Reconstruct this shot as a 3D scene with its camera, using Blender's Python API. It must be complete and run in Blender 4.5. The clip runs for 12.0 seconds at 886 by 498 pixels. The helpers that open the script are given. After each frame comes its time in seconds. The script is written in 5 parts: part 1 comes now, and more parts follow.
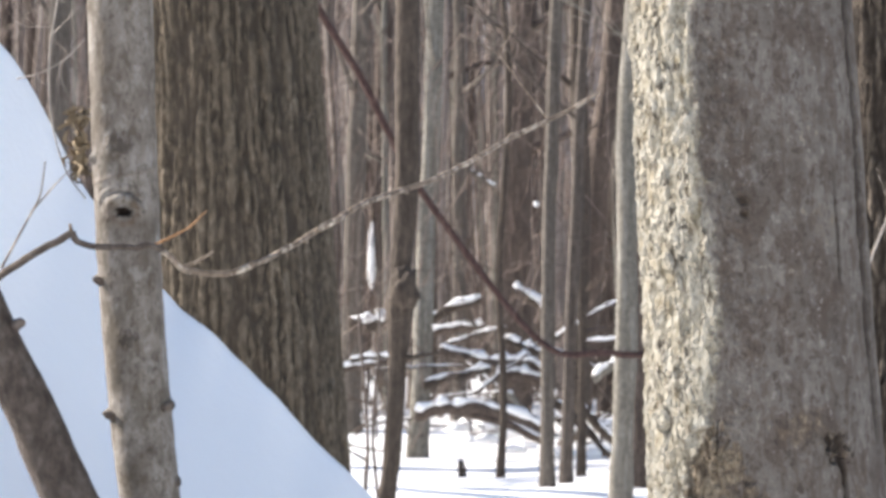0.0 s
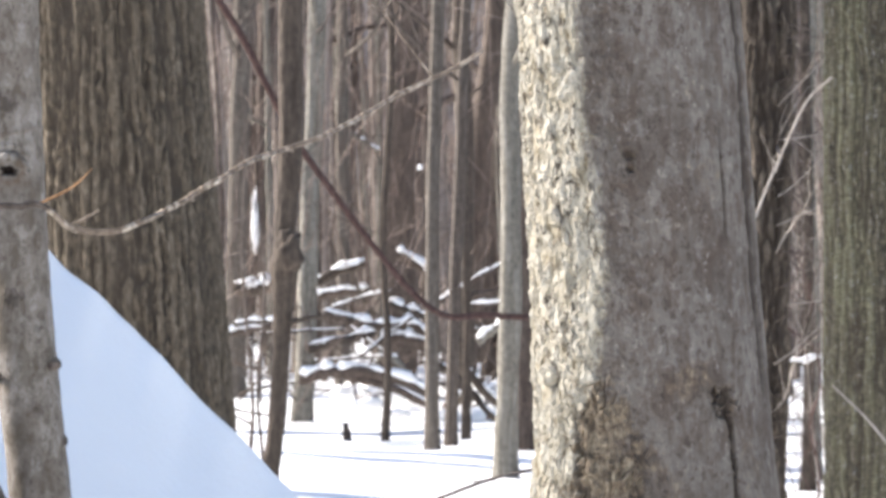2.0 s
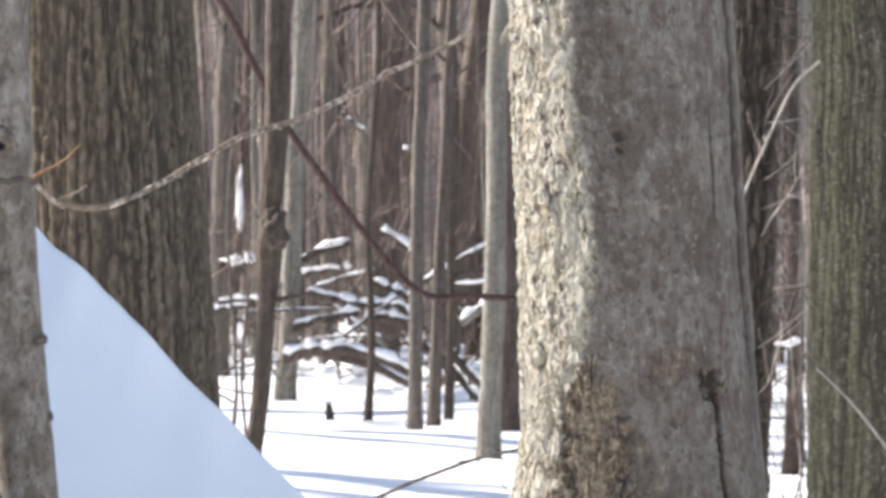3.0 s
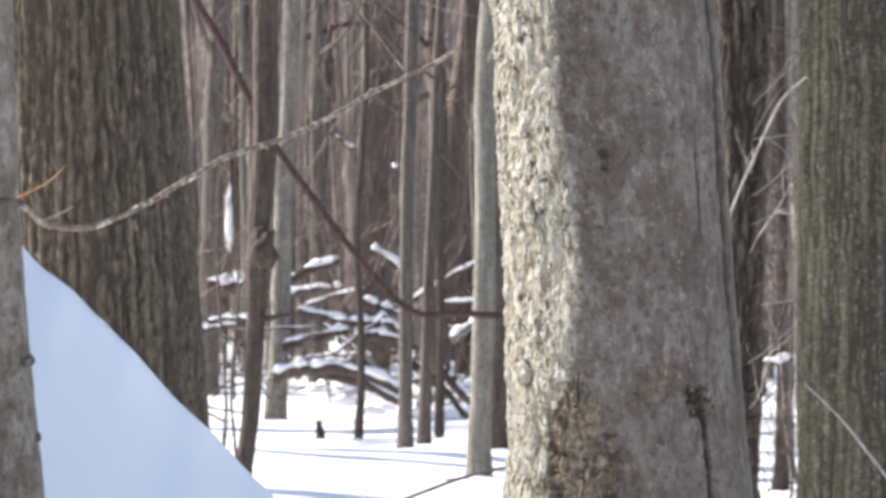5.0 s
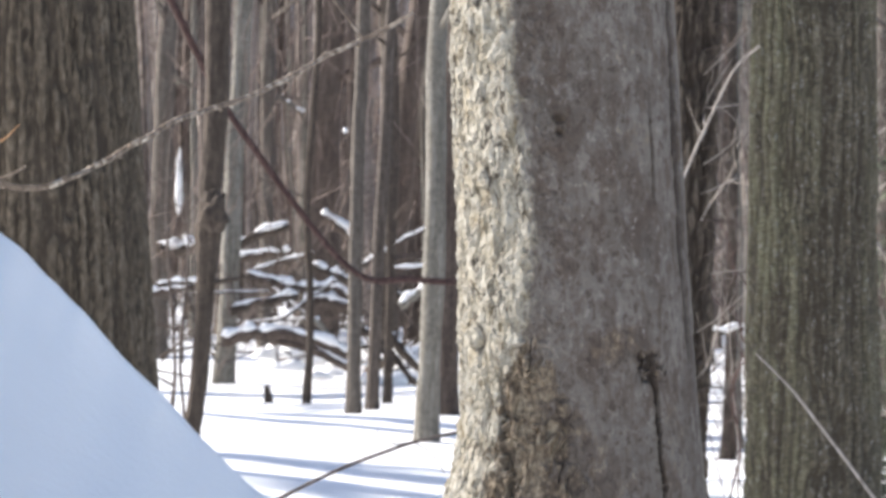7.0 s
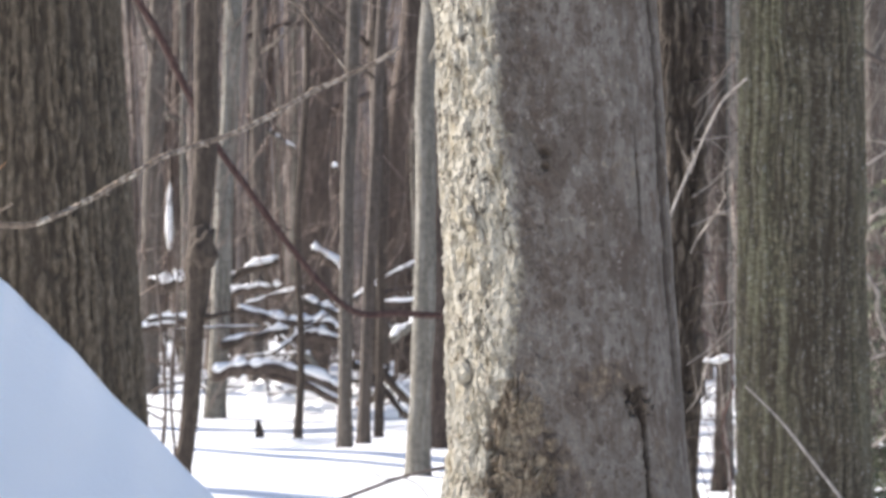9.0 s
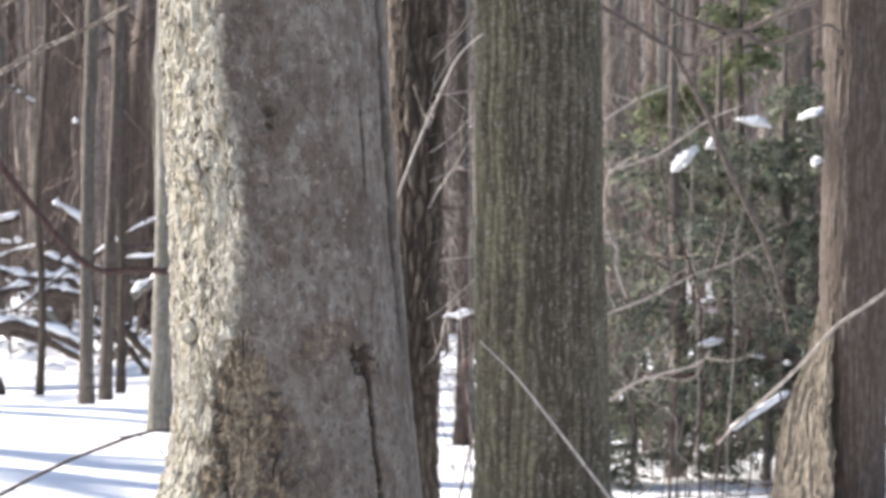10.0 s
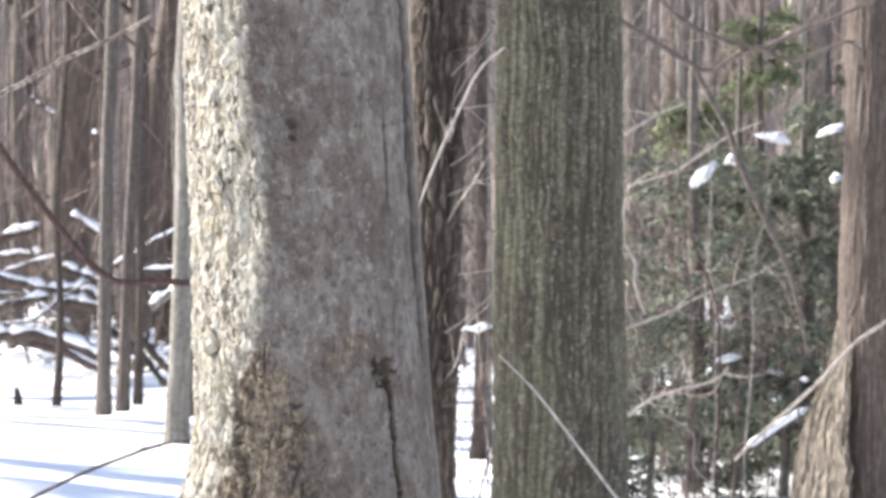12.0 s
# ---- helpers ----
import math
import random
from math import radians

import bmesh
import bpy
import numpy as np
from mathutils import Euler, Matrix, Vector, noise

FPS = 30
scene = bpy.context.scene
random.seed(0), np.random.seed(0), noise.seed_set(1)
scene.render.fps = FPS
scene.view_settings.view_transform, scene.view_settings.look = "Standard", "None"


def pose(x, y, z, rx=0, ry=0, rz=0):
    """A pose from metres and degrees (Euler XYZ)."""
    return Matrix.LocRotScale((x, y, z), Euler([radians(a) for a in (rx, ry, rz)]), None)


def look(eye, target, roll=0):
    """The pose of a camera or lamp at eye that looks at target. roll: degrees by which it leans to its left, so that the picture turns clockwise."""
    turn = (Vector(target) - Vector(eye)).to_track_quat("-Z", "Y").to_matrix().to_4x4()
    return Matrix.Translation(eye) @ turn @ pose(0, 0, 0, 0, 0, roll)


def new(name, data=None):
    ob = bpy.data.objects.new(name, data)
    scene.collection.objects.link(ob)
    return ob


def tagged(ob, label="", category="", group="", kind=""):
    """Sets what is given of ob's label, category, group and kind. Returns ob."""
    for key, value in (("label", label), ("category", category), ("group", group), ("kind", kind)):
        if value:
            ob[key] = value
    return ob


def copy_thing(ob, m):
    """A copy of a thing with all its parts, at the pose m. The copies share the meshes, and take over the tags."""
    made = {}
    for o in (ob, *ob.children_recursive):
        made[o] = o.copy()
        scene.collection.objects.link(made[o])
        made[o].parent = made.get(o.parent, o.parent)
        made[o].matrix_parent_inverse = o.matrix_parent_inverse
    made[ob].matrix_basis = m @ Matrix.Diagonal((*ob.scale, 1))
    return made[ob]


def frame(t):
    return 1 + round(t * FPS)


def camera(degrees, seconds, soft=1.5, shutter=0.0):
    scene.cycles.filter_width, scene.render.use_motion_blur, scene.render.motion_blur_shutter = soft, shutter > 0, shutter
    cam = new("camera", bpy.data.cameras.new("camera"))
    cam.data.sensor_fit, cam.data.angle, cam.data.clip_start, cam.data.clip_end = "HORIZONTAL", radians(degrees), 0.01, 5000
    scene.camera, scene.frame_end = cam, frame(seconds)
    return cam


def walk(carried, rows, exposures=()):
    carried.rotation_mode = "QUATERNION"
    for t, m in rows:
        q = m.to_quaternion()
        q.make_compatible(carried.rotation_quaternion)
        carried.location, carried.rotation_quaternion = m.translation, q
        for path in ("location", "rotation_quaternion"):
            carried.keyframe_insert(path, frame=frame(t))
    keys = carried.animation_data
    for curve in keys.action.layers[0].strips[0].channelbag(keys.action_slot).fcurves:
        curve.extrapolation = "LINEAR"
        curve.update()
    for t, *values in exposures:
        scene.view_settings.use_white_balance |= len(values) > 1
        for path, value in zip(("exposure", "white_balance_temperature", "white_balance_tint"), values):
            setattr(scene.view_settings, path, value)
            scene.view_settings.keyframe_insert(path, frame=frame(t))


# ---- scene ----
# camera and walk
cam = camera(12.0, 12.0, soft=3.4)
PATH = [
    (0, (0.0108, -0.0005, 1.6181), (-0.8988, 19.9782, 1.7694), -0.342),
    (0.5, (0.0117, 0.0048, 1.6161), (-0.8818, 19.9846, 1.7167), -0.406),
    (1, (0.0098, 0.0006, 1.6148), (-0.8444, 19.9795, 1.9488), -0.343),
    (1.5, (0.0034, 0.0020, 1.6079), (-0.5866, 19.9905, 1.9436), -0.350),
    (2, (0.0061, -0.0024, 1.6050), (-0.3521, 19.9944, 1.5855), -0.609),
    (2.5, (-0.0008, 0.0006, 1.6036), (-0.2579, 19.9988, 1.5138), -0.193),
    (3, (-0.0002, 0.0035, 1.6033), (-0.2827, 20.0012, 1.4904), -0.016),
    (3.2, (-0.0001, -0.0000, 1.6026), (-0.2899, 19.9978, 1.5286), -0.000),
    (4.8, (0.0035, -0.0007, 1.6041), (-0.2871, 19.9972, 1.6100), -0.223),
    (5, (0.0055, -0.0010, 1.6041), (-0.2290, 19.9976, 1.5752), -0.384),
    (5.5, (0.0082, -0.0004, 1.6030), (-0.0542, 19.9986, 1.4106), -0.497),
    (6, (0.0067, -0.0041, 1.6024), (0.0285, 19.9941, 1.3326), -0.311),
    (6.5, (0.0, 0.0, 1.6000), (0.0, 19.9985, 1.3560), 0.000),
    (7, (-0.0007, 0.0027, 1.5997), (0.0056, 20.0018, 1.4125), 0.258),
    (8.8, (0.0049, -0.0000, 1.6019), (0.0294, 20.0000, 1.5741), 0.000),
    (9, (0.0055, 0.0013, 1.6024), (0.0544, 20.0012, 1.5727), -0.109),
    (9.5, (0.0237, 0.0030, 1.6067), (0.5748, 19.9949, 1.4748), -0.495),
    (10, (0.0350, 0.0017, 1.6078), (1.2897, 19.9607, 1.3574), -0.335),
    (10.5, (0.0324, -0.0135, 1.6076), (1.4392, 19.9351, 1.3411), -0.241),
    (11, (0.0336, 0.0016, 1.6076), (1.2559, 19.9627, 1.3678), -0.270),
    (11.5, (0.0322, 0.0032, 1.6082), (1.2421, 19.9660, 1.4521), -0.150),
    (12, (0.0282, 0.0035, 1.6072), (1.2004, 19.9683, 1.4224), 0.100),
]
cam.data.dof.use_dof, cam.data.dof.focus_distance, cam.data.dof.aperture_fstop = True, 6.8, 29.0
walk(cam, [(t, look(e, a, r)) for t, e, a, r in PATH],
     exposures=[(0, 1.25, 6450, 13), (0.5, 1.24, 6420, 13), (1, 1.38, 6480, 13), (2, 1.46, 6380, 13), (2.5, 1.35, 6380, 13), (3, 1.30, 6380, 13), (5, 1.26, 6250, 13), (5.5, 1.23, 6250, 13), (6.5, 1.12, 6250, 13), (9.5, 1.11, 6250, 14), (10.5, 1.39, 6230, 14), (11, 1.52, 6200, 14), (12, 1.62, 6170, 14)])

# world and sun: winter sun low on the left, a little ahead
SUN_AHEAD, SUN_HIGH = 22.0, 33.0
sun_way = Vector((-math.cos(radians(SUN_AHEAD)) * math.cos(radians(SUN_HIGH)),
                  math.sin(radians(SUN_AHEAD)) * math.cos(radians(SUN_HIGH)), math.sin(radians(SUN_HIGH))))
world = bpy.data.worlds.new("winter_sky")
scene.world = world
world.use_nodes = True
wn = world.node_tree
sky = wn.nodes.new("ShaderNodeTexSky")
sky.sky_type = "NISHITA"
sky.sun_disc = False
sky.sun_elevation = radians(SUN_HIGH)
sky.sun_rotation = radians(-(90 - SUN_AHEAD))
wn.links.new(sky.outputs[0], wn.nodes["Background"].inputs[0])
wn.nodes["Background"].inputs[1].default_value = 0.103
sun = new("sun", bpy.data.lights.new("sun", "SUN"))
sun.data.energy, sun.data.angle, sun.data.color = 4.9, radians(0.53), (1.0, 0.945, 0.85)
sun.matrix_world = look((-20, 12, 20), Vector((-20, 12, 20)) - sun_way)


# materials
def node_material(name, rough=0.9):
    mat = bpy.data.materials.new(name)
    mat.use_nodes = True
    nt = mat.node_tree
    bsdf = nt.nodes["Principled BSDF"]
    bsdf.inputs["Roughness"].default_value = rough
    bsdf.inputs["Specular IOR Level"].default_value = 0.25
    return mat, nt, bsdf


def coords(nt, sx, sy, sz, vary=True):
    """Object coordinates, scaled, shifted by a random amount for each object."""
    tc = nt.nodes.new("ShaderNodeTexCoord")
    mp = nt.nodes.new("ShaderNodeMapping")
    mp.inputs["Scale"].default_value = (sx, sy, sz)
    nt.links.new(tc.outputs["Object"], mp.inputs["Vector"])
    if vary:
        info = nt.nodes.new("ShaderNodeObjectInfo")
        mul = nt.nodes.new("ShaderNodeMath")
        mul.operation, mul.inputs[1].default_value = "MULTIPLY", 37.0
        nt.links.new(info.outputs["Random"], mul.inputs[0])
        nt.links.new(mul.outputs[0], mp.inputs["Location"])
    return mp.outputs[0]


def noise_tex(nt, vec, scale, detail=4.0, rough=0.6):
    n = nt.nodes.new("ShaderNodeTexNoise")
    n.inputs["Scale"].default_value, n.inputs["Detail"].default_value = scale, detail
    n.inputs["Roughness"].default_value = rough
    nt.links.new(vec, n.inputs["Vector"])
    return n.outputs["Fac"]


def ramp(nt, fac, stops):
    r = nt.nodes.new("ShaderNodeValToRGB")
    el = r.color_ramp.elements
    while len(el) < len(stops):
        el.new(0.5)
    for e, (p, c) in zip(el, stops):
        e.position, e.color = p, (*c, 1)
    nt.links.new(fac, r.inputs[0])
    return r.outputs[0]


def mix(nt, fac, a, b, how="MIX"):
    m = nt.nodes.new("ShaderNodeMix")
    m.data_type, m.blend_type = "RGBA", how
    if isinstance(fac, float):
        m.inputs["Factor"].default_value = fac
    else:
        nt.links.new(fac, m.inputs["Factor"])
    for sock, v in ((m.inputs[6], a), (m.inputs[7], b)):
        if isinstance(v, tuple):
            sock.default_value = (*v, 1)
        else:
            nt.links.new(v, sock)
    return m.outputs[2]


def bump(nt, bsdf, height, strength, distance):
    b = nt.nodes.new("ShaderNodeBump")
    b.inputs["Strength"].default_value, b.inputs["Distance"].default_value = strength, distance
    nt.links.new(height, b.inputs["Height"])
    nt.links.new(b.outputs[0], bsdf.inputs["Normal"])


def attribute(nt, name):
    a = nt.nodes.new("ShaderNodeAttribute")
    a.attribute_name = name
    return a.outputs["Fac"]


def bark(name, dark, mid, light, along=6.0, across=40.0, relief=0.004, furrow=None, moss=None, island=False):
    """Bark: streaks along the stem, blotches, fine grain. furrow: colour down in the cracks (attribute depth)."""
    mat, nt, bsdf = node_material(name, 0.92)
    streak = noise_tex(nt, coords(nt, across, across, along), 1.0, 5.0)
    blotch = noise_tex(nt, coords(nt, 3.0, 3.0, 2.0), 1.6, 3.0)
    grain = noise_tex(nt, coords(nt, 160, 160, 90), 1.0, 3.0, 0.7)
    col = ramp(nt, streak, [(0.28, dark), (0.5, mid), (0.74, light)])
    col = mix(nt, ramp(nt, blotch, [(0.38, (0.0,) * 3), (0.66, (0.55,) * 3)]), col, mid)
    col = mix(nt, ramp(nt, grain, [(0.3, (0.35,) * 3), (0.5, (0.0,) * 3)]), col, dark)
    mottle = noise_tex(nt, coords(nt, 42, 42, 24), 1.0, 4.0, 0.65)
    col = mix(nt, 1.0, col, ramp(nt, mottle, [(0.34, (0.66,) * 3), (0.5, (0.97,) * 3), (0.66, (1.25,) * 3)]), "MULTIPLY")
    if moss:
        patch = noise_tex(nt, coords(nt, 22.0, 22.0, 2.6), 1.0, 5.0, 0.7)
        green = mix(nt, 1.0, ramp(nt, patch, [(0.38, (0.0,) * 3), (0.60, (0.7,) * 3)]), attribute(nt, "moss"), "MULTIPLY")
        col = mix(nt, green, col, moss)
        hatch = noise_tex(nt, coords(nt, 34, 34, 105), 1.0, 4.0, 0.7)
        col = mix(nt, 1.0, col, ramp(nt, hatch, [(0.36, (0.60,) * 3), (0.5, (1.0,) * 3), (0.64, (1.38,) * 3)]), "MULTIPLY")
        specks = noise_tex(nt, coords(nt, 70, 70, 45), 1.0, 2.0)
        col = mix(nt, ramp(nt, specks, [(0.60, (0.0,) * 3), (0.69, (0.75,) * 3)]), col, (0.27, 0.255, 0.23))
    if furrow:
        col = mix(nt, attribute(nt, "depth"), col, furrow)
    if island:
        geo = nt.nodes.new("ShaderNodeNewGeometry")
        tone = ramp(nt, geo.outputs["Random Per Island"],
                    [(0.0, (0.20, 0.17, 0.155)), (0.4, (0.54, 0.475, 0.44)), (0.75, (0.97, 0.92, 0.90)), (1.0, (1.75, 1.70, 1.60))])
        col = mix(nt, 1.0, col, tone, "MULTIPLY")
    nt.links.new(col, bsdf.inputs["Base Color"])
    mixh = mix(nt, 0.35, streak, grain)
    bump(nt, bsdf, mixh, 0.9, relief)
    return mat


def maple_bark():
    """Pale grey bark with dark flecks, loose plates in a cream that holds some sunlight (attributes warm, plate) and
    brown rot (stain, depth); depth also holds painted edge shadow.
    """
    mat, nt, bsdf = node_material("pale_scaly_bark", 0.9)
    v1 = coords(nt, 1, 1, 0.75, False)
    big = noise_tex(nt, v1, 9.0, 5.0, 0.65)
    mid = noise_tex(nt, v1, 45.0, 5.0, 0.7)
    fleck = noise_tex(nt, coords(nt, 88, 88, 58, False), 1.0, 4.0, 0.7)
    fine = noise_tex(nt, v1, 190.0, 3.0, 0.7)
    col = ramp(nt, big, [(0.34, (0.094, 0.080, 0.066)), (0.48, (0.130, 0.113, 0.095)), (0.62, (0.170, 0.151, 0.130))])
    smudge = noise_tex(nt, coords(nt, 26, 26, 13, False), 1.0, 5.0, 0.75)
    col = mix(nt, ramp(nt, smudge, [(0.38, (0.75,) * 3), (0.50, (0.0,) * 3)]), col, (0.074, 0.053, 0.040))
    col = mix(nt, ramp(nt, fleck, [(0.38, (0.85,) * 3), (0.46, (0.0,) * 3)]), col, (0.062, 0.047, 0.037))
    upright = noise_tex(nt, coords(nt, 62, 62, 11, False), 1.0, 4.0, 0.65)
    col = mix(nt, ramp(nt, upright, [(0.38, (0.6,) * 3), (0.49, (0.0,) * 3)]), col, (0.080, 0.060, 0.046))
    col = mix(nt, ramp(nt, mid, [(0.56, (0.0,) * 3), (0.66, (0.5,) * 3)]), col, (0.235, 0.210, 0.184))
    col = mix(nt, ramp(nt, mid, [(0.36, (0.55,) * 3), (0.46, (0.0,) * 3)]), col, (0.075, 0.058, 0.046))
    col = mix(nt, ramp(nt, fleck, [(0.60, (0.0,) * 3), (0.68, (0.6,) * 3)]), col, (0.290, 0.262, 0.230))
    # cream of the scaly side: paler plates, with sunlight mixed into the colour
    sunlit_scale_tone = ramp(nt, mid, [(0.34, (0.21, 0.175, 0.115)), (0.46, (0.33, 0.300, 0.238)), (0.66, (0.40, 0.375, 0.318))])
    sunlit_scale_tone = mix(nt, ramp(nt, fleck, [(0.38, (0.6,) * 3), (0.45, (0.0,) * 3)]), sunlit_scale_tone, (0.135, 0.102, 0.068))
    sunlit_scale_tone = mix(nt, 1.0, sunlit_scale_tone, ramp(nt, attribute(nt, "plate"), [(0.0, (0.60, 0.54, 0.46)), (0.25, (0.80, 0.76, 0.69)), (0.5, (0.97, 0.97, 0.95)), (1.0, (1.10, 1.10, 1.10))]), "MULTIPLY")
    col = mix(nt, attribute(nt, "warm"), col, sunlit_scale_tone)
    brown = ramp(nt, fleck, [(0.36, (0.040, 0.029, 0.022)), (0.5, (0.088, 0.065, 0.046)), (0.66, (0.205, 0.160, 0.108))])
    # lighter rot for the left shards, their sunlight included in the tan
    tan = ramp(nt, fleck, [(0.36, (0.085, 0.062, 0.044)), (0.5, (0.185, 0.145, 0.100)), (0.66, (0.330, 0.272, 0.190))])
    brown = mix(nt, ramp(nt, attribute(nt, "stain"), [(0.62, (0.0,) * 3), (0.86, (0.85,) * 3)]), brown, tan)
    patchy = mix(nt, 0.5, attribute(nt, "stain"), fleck)
    rot = mix(nt, 1.0, ramp(nt, patchy, [(0.42, (0.0,) * 3), (0.60, (0.95,) * 3)]), ramp(nt, attribute(nt, "stain"), [(0.03, (0.0,) * 3), (0.25, (1.0,) * 3)]), "MULTIPLY")
    col = mix(nt, rot, col, brown)
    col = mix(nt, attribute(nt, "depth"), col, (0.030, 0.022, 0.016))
    nt.links.new(col, bsdf.inputs["Base Color"])
    bump(nt, bsdf, mix(nt, 0.35, mix(nt, 0.5, fleck, mid), fine), 1.0, 0.006)
    return mat


def smooth_bark():
    """Smooth grey-tan sapling bark with fine speckles (attributes stain, depth)."""
    mat, nt, bsdf = node_material("smooth_sapling_bark", 0.85)
    v = coords(nt, 1, 1, 0.6, False)
    big, fine = noise_tex(nt, v, 14.0, 4.0), noise_tex(nt, v, 230.0, 3.0, 0.7)
    col = ramp(nt, big, [(0.3, (0.125, 0.104, 0.084)), (0.5, (0.19, 0.166, 0.142)), (0.72, (0.265, 0.24, 0.212))])
    col = mix(nt, ramp(nt, fine, [(0.36, (0.55,) * 3), (0.48, (0.0,) * 3)]), col, (0.14, 0.11, 0.085))
    dirt = noise_tex(nt, v, 38.0, 5.0, 0.7)
    blotch = noise_tex(nt, v, 22.0, 4.0, 0.65)
    col = mix(nt, ramp(nt, blotch, [(0.36, (0.7,) * 3), (0.47, (0.0,) * 3)]), col, (0.105, 0.088, 0.066))
    col = mix(nt, ramp(nt, blotch, [(0.56, (0.0,) * 3), (0.64, (0.6,) * 3)]), col, (0.29, 0.27, 0.24))
    col = mix(nt, ramp(nt, dirt, [(0.38, (0.8,) * 3), (0.52, (0.0,) * 3)]), col, (0.092, 0.076, 0.056))
    freckle = noise_tex(nt, coords(nt, 95, 95, 70, False), 1.0, 3.0, 0.7)
    col = mix(nt, ramp(nt, freckle, [(0.36, (0.6,) * 3), (0.45, (0.0,) * 3)]), col, (0.075, 0.058, 0.044))
    col = mix(nt, ramp(nt, dirt, [(0.58, (0.0,) * 3), (0.70, (0.6,) * 3)]), col, (0.36, 0.34, 0.31))
    col = mix(nt, attribute(nt, "stain"), col, (0.105, 0.068, 0.044))
    col = mix(nt, attribute(nt, "depth"), col, (0.02, 0.013, 0.01))
    nt.links.new(col, bsdf.inputs["Base Color"])
    bump(nt, bsdf, fine, 0.5, 0.0012)
    return mat


def snow_material(name="snow"):
    mat, nt, bsdf = node_material(name, 0.55)
    v = coords(nt, 1, 1, 1, False)
    soft, crisp = noise_tex(nt, v, 1.2, 4.0, 0.5), noise_tex(nt, v, 60.0, 3.0, 0.6)
    col = ramp(nt, soft, [(0.3, (0.895, 0.880, 0.862)), (0.7, (0.95, 0.935, 0.915))])
    nt.links.new(col, bsdf.inputs["Base Color"])
    ripple = noise_tex(nt, coords(nt, 1, 0.45, 1, False), 4.5, 4.0, 0.55)
    bump(nt, bsdf, mix(nt, 0.10, mix(nt, 0.35, soft, ripple), crisp), 0.45, 0.05)
    return mat


def leaf_material(name, a, b):
    mat, nt, bsdf = node_material(name, 0.7)
    geo = nt.nodes.new("ShaderNodeNewGeometry")
    nt.links.new(ramp(nt, geo.outputs["Random Per Island"], [(0.0, a), (1.0, b)]), bsdf.inputs["Base Color"])
    return mat


SNOW = snow_material()
MAPLE = maple_bark()
SAPLING = smooth_bark()
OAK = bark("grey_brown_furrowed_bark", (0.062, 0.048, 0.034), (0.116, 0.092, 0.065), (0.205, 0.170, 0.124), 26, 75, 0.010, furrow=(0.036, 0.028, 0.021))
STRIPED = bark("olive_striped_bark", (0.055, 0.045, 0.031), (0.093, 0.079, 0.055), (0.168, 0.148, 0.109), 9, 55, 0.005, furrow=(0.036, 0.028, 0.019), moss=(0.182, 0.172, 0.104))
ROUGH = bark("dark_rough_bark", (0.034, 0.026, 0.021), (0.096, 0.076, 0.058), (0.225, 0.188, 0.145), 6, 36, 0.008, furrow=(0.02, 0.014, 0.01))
LEANING = bark("brown_leaning_bark", (0.042, 0.032, 0.026), (0.092, 0.072, 0.058), (0.190, 0.160, 0.134), 32, 48, 0.003)
TAN = bark("tan_brown_bark", (0.058, 0.046, 0.037), (0.098, 0.08, 0.067), (0.165, 0.138, 0.114), 5, 36, 0.005, furrow=(0.06, 0.043, 0.03))
WARM = bark("warm_brown_bark", (0.066, 0.051, 0.042), (0.108, 0.087, 0.073), (0.172, 0.142, 0.12), 5, 36, 0.005, furrow=(0.06, 0.043, 0.03))
# tan bark made paler than the trunk's, to carry the sunlight on the foot
BUTTRESS = bark("sunlit_tan_bark", (0.082, 0.066, 0.050), (0.170, 0.143, 0.110), (0.31, 0.270, 0.212), 6, 44, 0.005, furrow=(0.05, 0.037, 0.026))
STEM = bark("brown_stem_bark", (0.080, 0.060, 0.048), (0.127, 0.100, 0.083), (0.196, 0.167, 0.143), 14, 60, 0.002)
GREY = bark("grey_trunk_bark", (0.07, 0.058, 0.047), (0.118, 0.1, 0.083), (0.205, 0.176, 0.146), 3, 26, 0.005)
BROWN = bark("brown_trunk_bark", (0.048, 0.036, 0.029), (0.09, 0.068, 0.055), (0.16, 0.127, 0.103), 3, 26, 0.005)
DARK = bark("dark_trunk_bark", (0.036, 0.027, 0.022), (0.071, 0.056, 0.044), (0.122, 0.095, 0.074), 4, 30, 0.005)
PALE = bark("pale_trunk_bark", (0.11, 0.098, 0.078), (0.19, 0.174, 0.145), (0.3, 0.284, 0.248), 3, 26, 0.003)
WOODS = bark("distant_trunk_bark", (0.150, 0.132, 0.118), (0.236, 0.209, 0.188), (0.345, 0.308, 0.280), 1.5, 18, 0.004, island=True)
TWIG = bark("bare_twig_bark", (0.142, 0.108, 0.094), (0.222, 0.180, 0.158), (0.322, 0.268, 0.237), 8, 60, 0.001, island=True)
BRANCH = bark("grey_brown_branch_bark", (0.052, 0.036, 0.026), (0.245, 0.190, 0.142), (0.85, 0.75, 0.61), 38, 38, 0.0015)
BRANCH.node_tree.nodes["Principled BSDF"].inputs["Roughness"].default_value = 0.8
BRANCH.node_tree.nodes["Principled BSDF"].inputs["Specular IOR Level"].default_value = 0.12
RUSSET = bark("russet_twig_bark", (0.19, 0.095, 0.045), (0.34, 0.185, 0.09), (0.5, 0.31, 0.17), 20, 60, 0.001)
REDTWIG = bark("dark_red_branch_bark", (0.045, 0.025, 0.02), (0.085, 0.05, 0.042), (0.15, 0.10, 0.085), 8, 60, 0.001)
PALETWIG = bark("pale_dry_twig", (0.242, 0.205, 0.171), (0.360, 0.312, 0.269), (0.499, 0.449, 0.398), 8, 60, 0.001)
